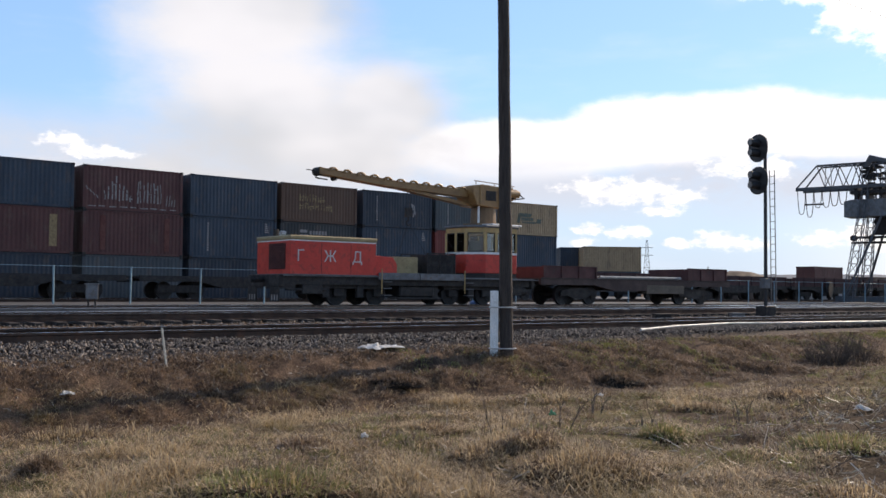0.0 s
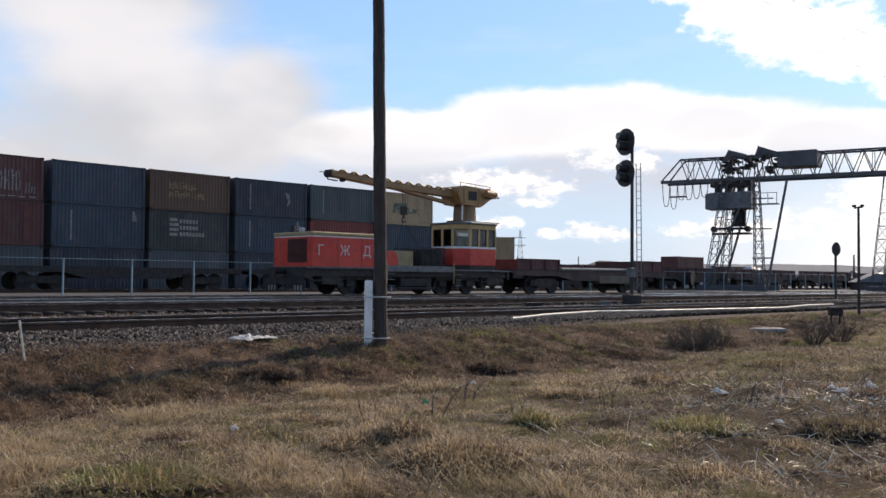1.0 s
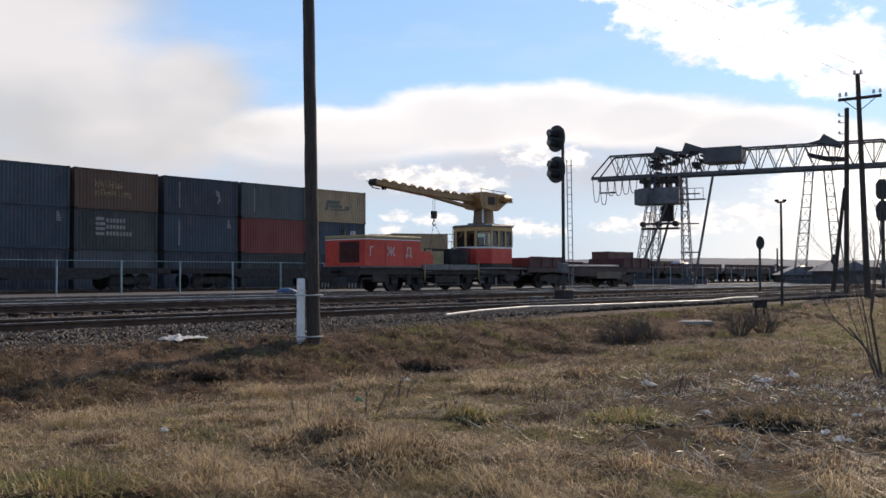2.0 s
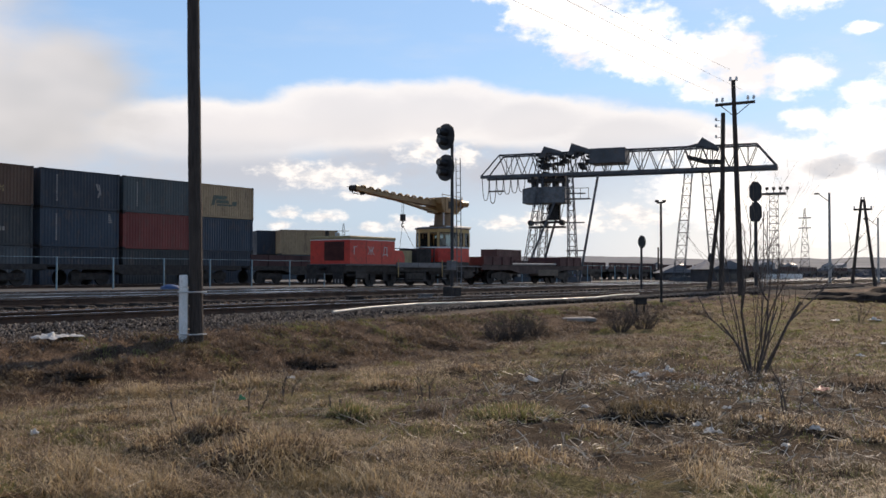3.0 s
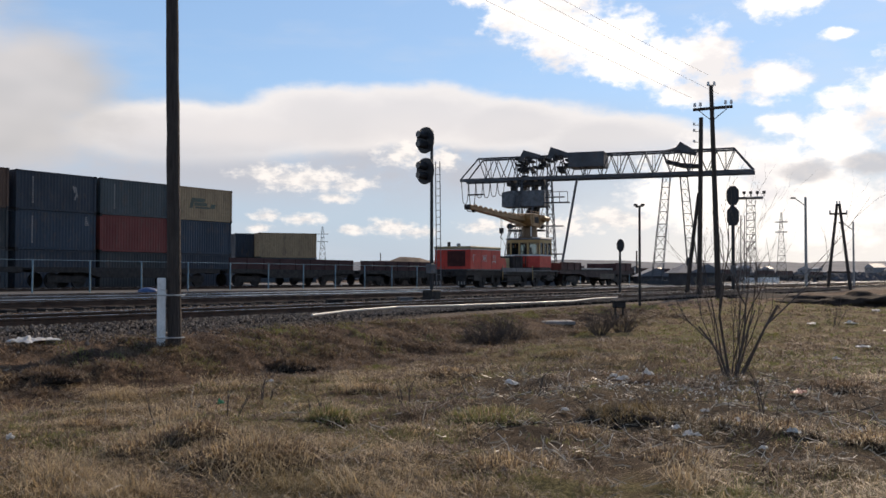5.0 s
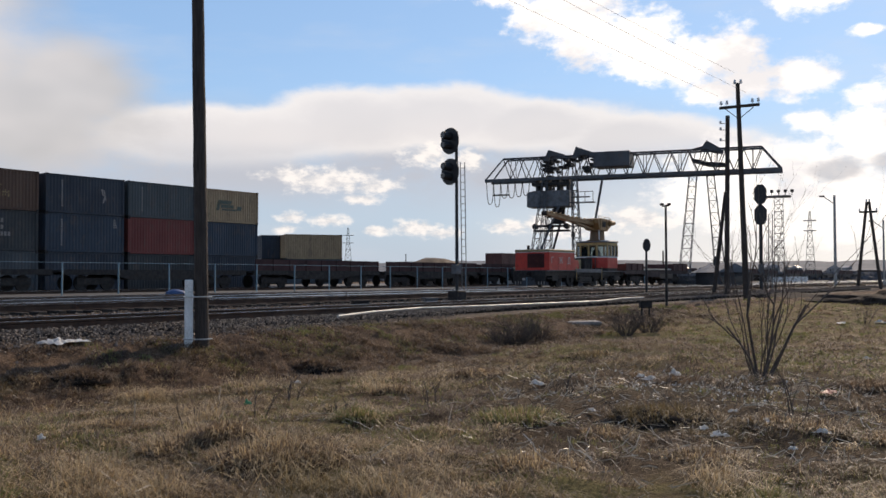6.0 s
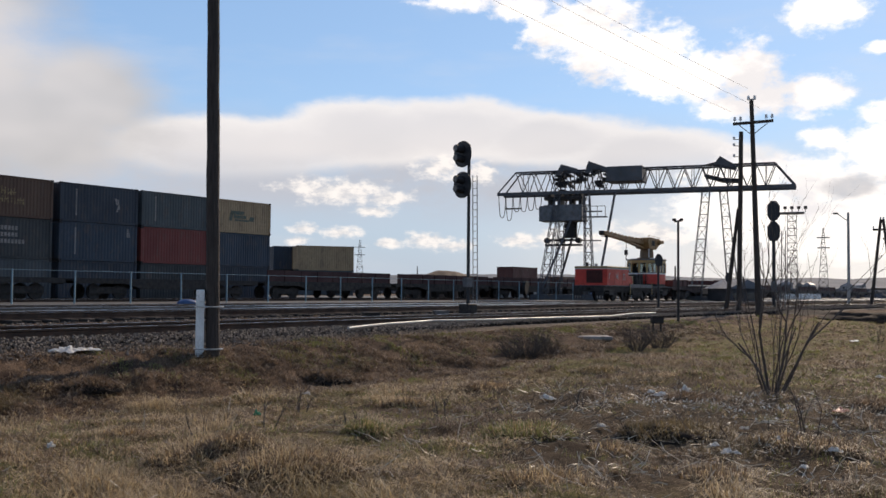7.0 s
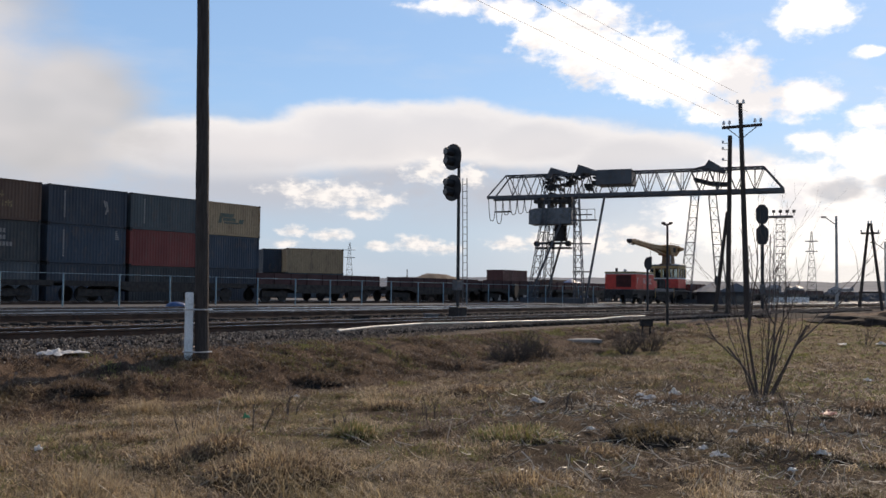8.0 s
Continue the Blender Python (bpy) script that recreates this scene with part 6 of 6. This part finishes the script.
PALESTICK = mat("pale_dead_stem", (0.62, 0.55, 0.44), (0.42, 0.35, 0.26), 8, 0.45, vary=0.2)
stick_litter("dead_stems", 800, 0, 26, 8.0, 15.5, (0.06, 0.26), PALESTICK, 7, "scattered pale broken dead stems on the ground")
stick_litter("dead_stems", 1500, -46, 30, 5.0, 15, (0.03, 0.13), PALESTICK, 8, "scattered pale broken dead stems in the grass")
stick_litter("dead_stalks", 70, -22, 27, 7.0, 12, (0.22, 0.5), PALESTICK, 18, "long pale bent dead stalks lying in the grass")
stick_litter("dark_twigs", 700, -2, 26, 9, 20, (0.15, 0.45), BARK, 9, "scattered dark twigs and brush on the ground")


def branches(bm, p, way, length, r, depth, rnd, spread):
    """A limb that bends and forks into thinner ones."""
    steps = 4
    for i in range(steps):
        nxt = p + way * (length / steps)
        rod(bm, p, nxt, r * (1 - 0.5 * i / steps), r * (1 - 0.5 * (i + 1) / steps), 5 if depth > 1 else 4)
        p = nxt
        way = (way + Vector((rnd.gauss(0, 0.15), rnd.gauss(0, 0.15), rnd.gauss(0.05, 0.06)))).normalized()
        if depth and i >= 1 and rnd.random() < 0.8:
            side = (way + Vector((rnd.gauss(0, spread), rnd.gauss(0, spread), rnd.uniform(-0.1, 0.35)))).normalized()
            branches(bm, p, side, length * rnd.uniform(0.45, 0.75), r * 0.5, depth - 1, rnd, spread)


def bare_shrub(az, r, h, stems, rad, seed, label, fan=0.4, depth=2):
    z = ground_z(az, r)
    t = thing("bare_shrub", spot(az, r, z), label, "shrub", "bare shrubs")
    rnd = random.Random(seed)
    for i in range(stems):
        a = i * math.tau / stems + rnd.uniform(-0.4, 0.4)
        open_ = fan * rnd.uniform(0.35, 1.5)
        way = Vector((math.cos(a) * open_, math.sin(a) * open_ * 0.6, 1)).normalized()
        bm = bmesh.new()
        branches(bm, Vector((0.05 * math.cos(a), 0.05 * math.sin(a), -0.1)), way, h * rnd.uniform(0.55, 0.9), rad * rnd.uniform(0.6, 1.0), depth, rnd, 0.35)
        part("stem", bm, BARK, t)
    return t


bare_shrub(15.1, 15.2, 1.7, 5, 0.030, 5, "bare leafless shrub with thin grey stems", 0.42, 4)
bare_shrub(15.0, 15.3, 2.4, 8, 0.013, 25, "thin whippy bare saplings rising from a shrub", 0.34, 3)
for az, r, h, st, sd in ((1.2, 23, 0.62, 60, 1), (2.3, 23.5, 0.55, 56, 2), (7.6, 25, 0.6, 60, 3), (8.9, 25.5, 0.55, 50, 13), (0.2, 22.5, 0.45, 44, 15), (-9.4, 10.5, 0.45, 3, 4), (-14.0, 11.0, 0.5, 2, 6), (-18, 10.2, 0.5, 2, 7),
                         (-12.2, 13, 0.45, 3, 8), (4.0, 12.0, 0.4, 4, 9), (17.0, 10.5, 0.7, 3, 10), (20.5, 30, 0.6, 10, 11), (-4, 12, 0.4, 3, 14)):
    bare_shrub(az, r, h, st, 0.012 if st < 6 else 0.010, sd, "low tangle of bare brown brush" if st > 6 else "few upright dry weed stalks in the grass", 0.15 if st < 6 else 0.75, 1 if st < 6 else 2)

def scrap(az, el, w, h, seed, material, label, name="plastic_scrap"):
    """A crumpled sheet lying on the ground."""
    r, z = ray_ground(az, el)
    bm = bmesh.new()
    bmesh.ops.create_grid(bm, x_segments=12, y_segments=9, size=1.0)
    for v in bm.verts:
        n = noise.noise(Vector((v.co.x * 1.9, v.co.y * 1.9, seed))) + 0.3 * noise.noise(Vector((v.co.x * 5, v.co.y * 5, seed)))
        m = noise.noise(Vector((v.co.x * 1.3 + 9, v.co.y * 1.3, seed)))
        dome = max(1 - 0.8 * (v.co.x ** 2 + v.co.y ** 2) / 1.4, 0.0)
        v.co = Vector((v.co.x * w * (0.8 + 0.5 * m), v.co.y * w * 0.6 * (0.8 + 0.6 * n), max(h * dome * (0.7 + 1.1 * n), 0.004)))
    ext = bmesh.ops.extrude_face_region(bm, geom=bm.faces[:])
    for v in ext["geom"]:
        if isinstance(v, bmesh.types.BMVert):
            v.co.z += 0.006
    ob = part(name, bm, material)
    ob.matrix_world = spot(az, r, z + 0.03, seed * 53)
    return tagged(ob, label, "litter", "scattered litter")


for i, (az, el, w, h) in enumerate(((-25.0, -3.7, 0.42, 0.14), (-24.2, -3.6, 0.3, 0.03), (10.35, -5.9, 0.12, 0.14), (9.0, -6.1, 0.14, 0.06), (8.4, -6.0, 0.10, 0.05), (2.4, -6.5, 0.14, 0.07),
                                    (12.9, -9.3, 0.10, 0.05), (12.0, -9.0, 0.07, 0.04), (15.4, -8.4, 0.06, 0.04), (18.4, -8.8, 0.09, 0.04), (21.8, -8.6, 0.09, 0.04), (-25.9, -9.0, 0.07, 0.06), (-11.9, -6.3, 0.08, 0.04),
                                    (-42.5, -6.3, 0.10, 0.08), (25.0, -6.0, 0.16, 0.05), (20.6, -4.6, 0.12, 0.05), (22.0, -3.9, 0.15, 0.05), (23.3, -3.0, 0.2, 0.05), (19.3, -2.7, 0.2, 0.05), (21.3, -2.6, 0.2, 0.1), (21.9, -1.4, 0.3, 0.15), (22.6, -1.9, 0.25, 0.12), (5.6, -8.1, 0.06, 0.03), (13.6, -7.9, 0.05, 0.03), (16.8, -9.8, 0.06, 0.03))):
    scrap(az, el, w * 0.95, h * 0.6 + 0.015, i + 1, LITTER, "crumpled piece of white plastic litter on the ground")
scrap(-14.7, -7.6, 0.05, 0.06, 41, mat("green_plastic", (0.05, 0.32, 0.14), (0.04, 0.25, 0.11), 4, 0.3), "small green plastic bottle scrap in the grass")
scrap(18.7, -6.6, 0.14, 0.05, 42, mat("faded_red_plastic", (0.42, 0.15, 0.09), (0.3, 0.11, 0.07), 4, 0.5), "faded red and white plastic scrap on the ground")


def glint_bits():
    """Tiny white specks among the brush; their colour stands in for glints."""
    rnd = random.Random(77)

    def pick(r_):
        az, r = r_.gauss(12, 3.2), r_.gauss(13.2, 1.2)
        x, y = r * math.sin(radians(az)), r * math.cos(radians(az))
        return x, y, height(x, y) + 0.03
    scatter_rocks("litter_fragments", 420, pick, (0.006, 0.022), LITTER, "tiny white specks standing in for glints among dry stems", "litter")


glint_bits()


def pipe_line():
    """The silver pipe that runs beside the near track."""
    t = thing("ground_pipe", pose(0, 0, 0), "thin pale steel pipe laid along the track edge", "pipe")
    pts = []
    for az, el, z in ((-9.5, -2.27, -0.02), (-7.5, -2.03, -0.02), (-4.53, -1.80, -0.02), (-0.8, -1.69, -0.02), (5.94, -1.42, -0.02), (7.28, -1.25, -0.02), (8.6, -1.19, -0.02)):
        r = (EYE - z) / math.tan(radians(-el))
        pts.append(Vector((r * math.sin(radians(az)), r * math.cos(radians(az)), z)))
    for a, b in zip(pts, pts[1:]):
        bar_rod("pipe_length", a, b, 0.022, PALESTEEL, t, n=10)



pipe_line()
r_, z_ = ray_ground(4.95, -2.75)
place(tagged(bar_box("concrete_slab", (-0.50, 0.50, -0.5, 0.5, -0.06, 0.04), STONE, bevel=0.02), "flat grey concrete slab lying in the grass", "slab"), spot(4.95, 27.0, ground_z(4.95, 27.0) + 0.02, 8))
st = thing("stake", spot(-37.35, 14.3, ground_z(-37.35, 14.3)), "thin pale wooden stake leaning on the ballast bank", "stake")
bar_rod("shaft", (0.05, 0, -0.1), (-0.04, 0, 0.55), 0.018, PALESTICK, st, n=6)


def track_box(az, r, z, w, h, material, label, name="trackside_box", leg=0.3):
    t = thing(name, spot(az, r, z, 20), label, "box")
    bar_box("cabinet", (-w / 2, w / 2, -w / 3, w / 3, leg, leg + h), material, t, bevel=0.02)
    bar_box("lid", (-w / 2 - 0.03, w / 2 + 0.03, -w / 3 - 0.03, w / 3 + 0.03, leg + h, leg + h + 0.04), material, t)
    for x in (-w / 3, w / 3):
        bar_rod("leg", (x, 0, -0.2), (x, 0, leg), 0.03, DARKIRON, t, n=6)


track_box(-41.2, 33.0, -0.25, 0.34, 0.48, GREYSTEEL, "grey trackside cabinet on two short legs", leg=0.5)
track_box(-8.2, 29.5, -0.3, 0.5, 0.18, DARKIRON, "low dark point machine beside the rails", "point_machine", 0.1)
track_box(-4.0, 33.5, -0.3, 0.45, 0.16, GREYSTEEL, "low grey point machine beside the rails", "point_machine", 0.1)
track_box(8.7, 30.0, -0.4, 0.36, 0.2, DARKIRON, "low dark cable box beside the pipe", "cable_box", 0.15)
lump("tarpaulin_bundle", spot(-18.9, 49.5, -0.13), (0.55, 0.35, 0.30), BLUETARP, "folded blue tarpaulin bundle beside the fence", "bundle", 3, 0.2)


# ---- motion ----
def motions():
    seconds = [(0, 17.6), (1, 24.68), (2, 31.75), (3, 38.8), (4, 45.85), (5, 53.0), (6, 60.25), (7, 67.75), (8, 75.2)]
    rows = [(t, at(s, TRACK_D[2], 0)) for t, s in seconds]
    walk(CRANE_CAR, rows)
    walk(WAGON, rows)
    for w, x, r in TRAIN:
        walk(w, [(i * 0.1, Matrix.Translation((x, 0, r)) @ Matrix.Rotation(i * 0.1 * 7.2 / r, 4, "Y")) for i in range(81)])


motions()
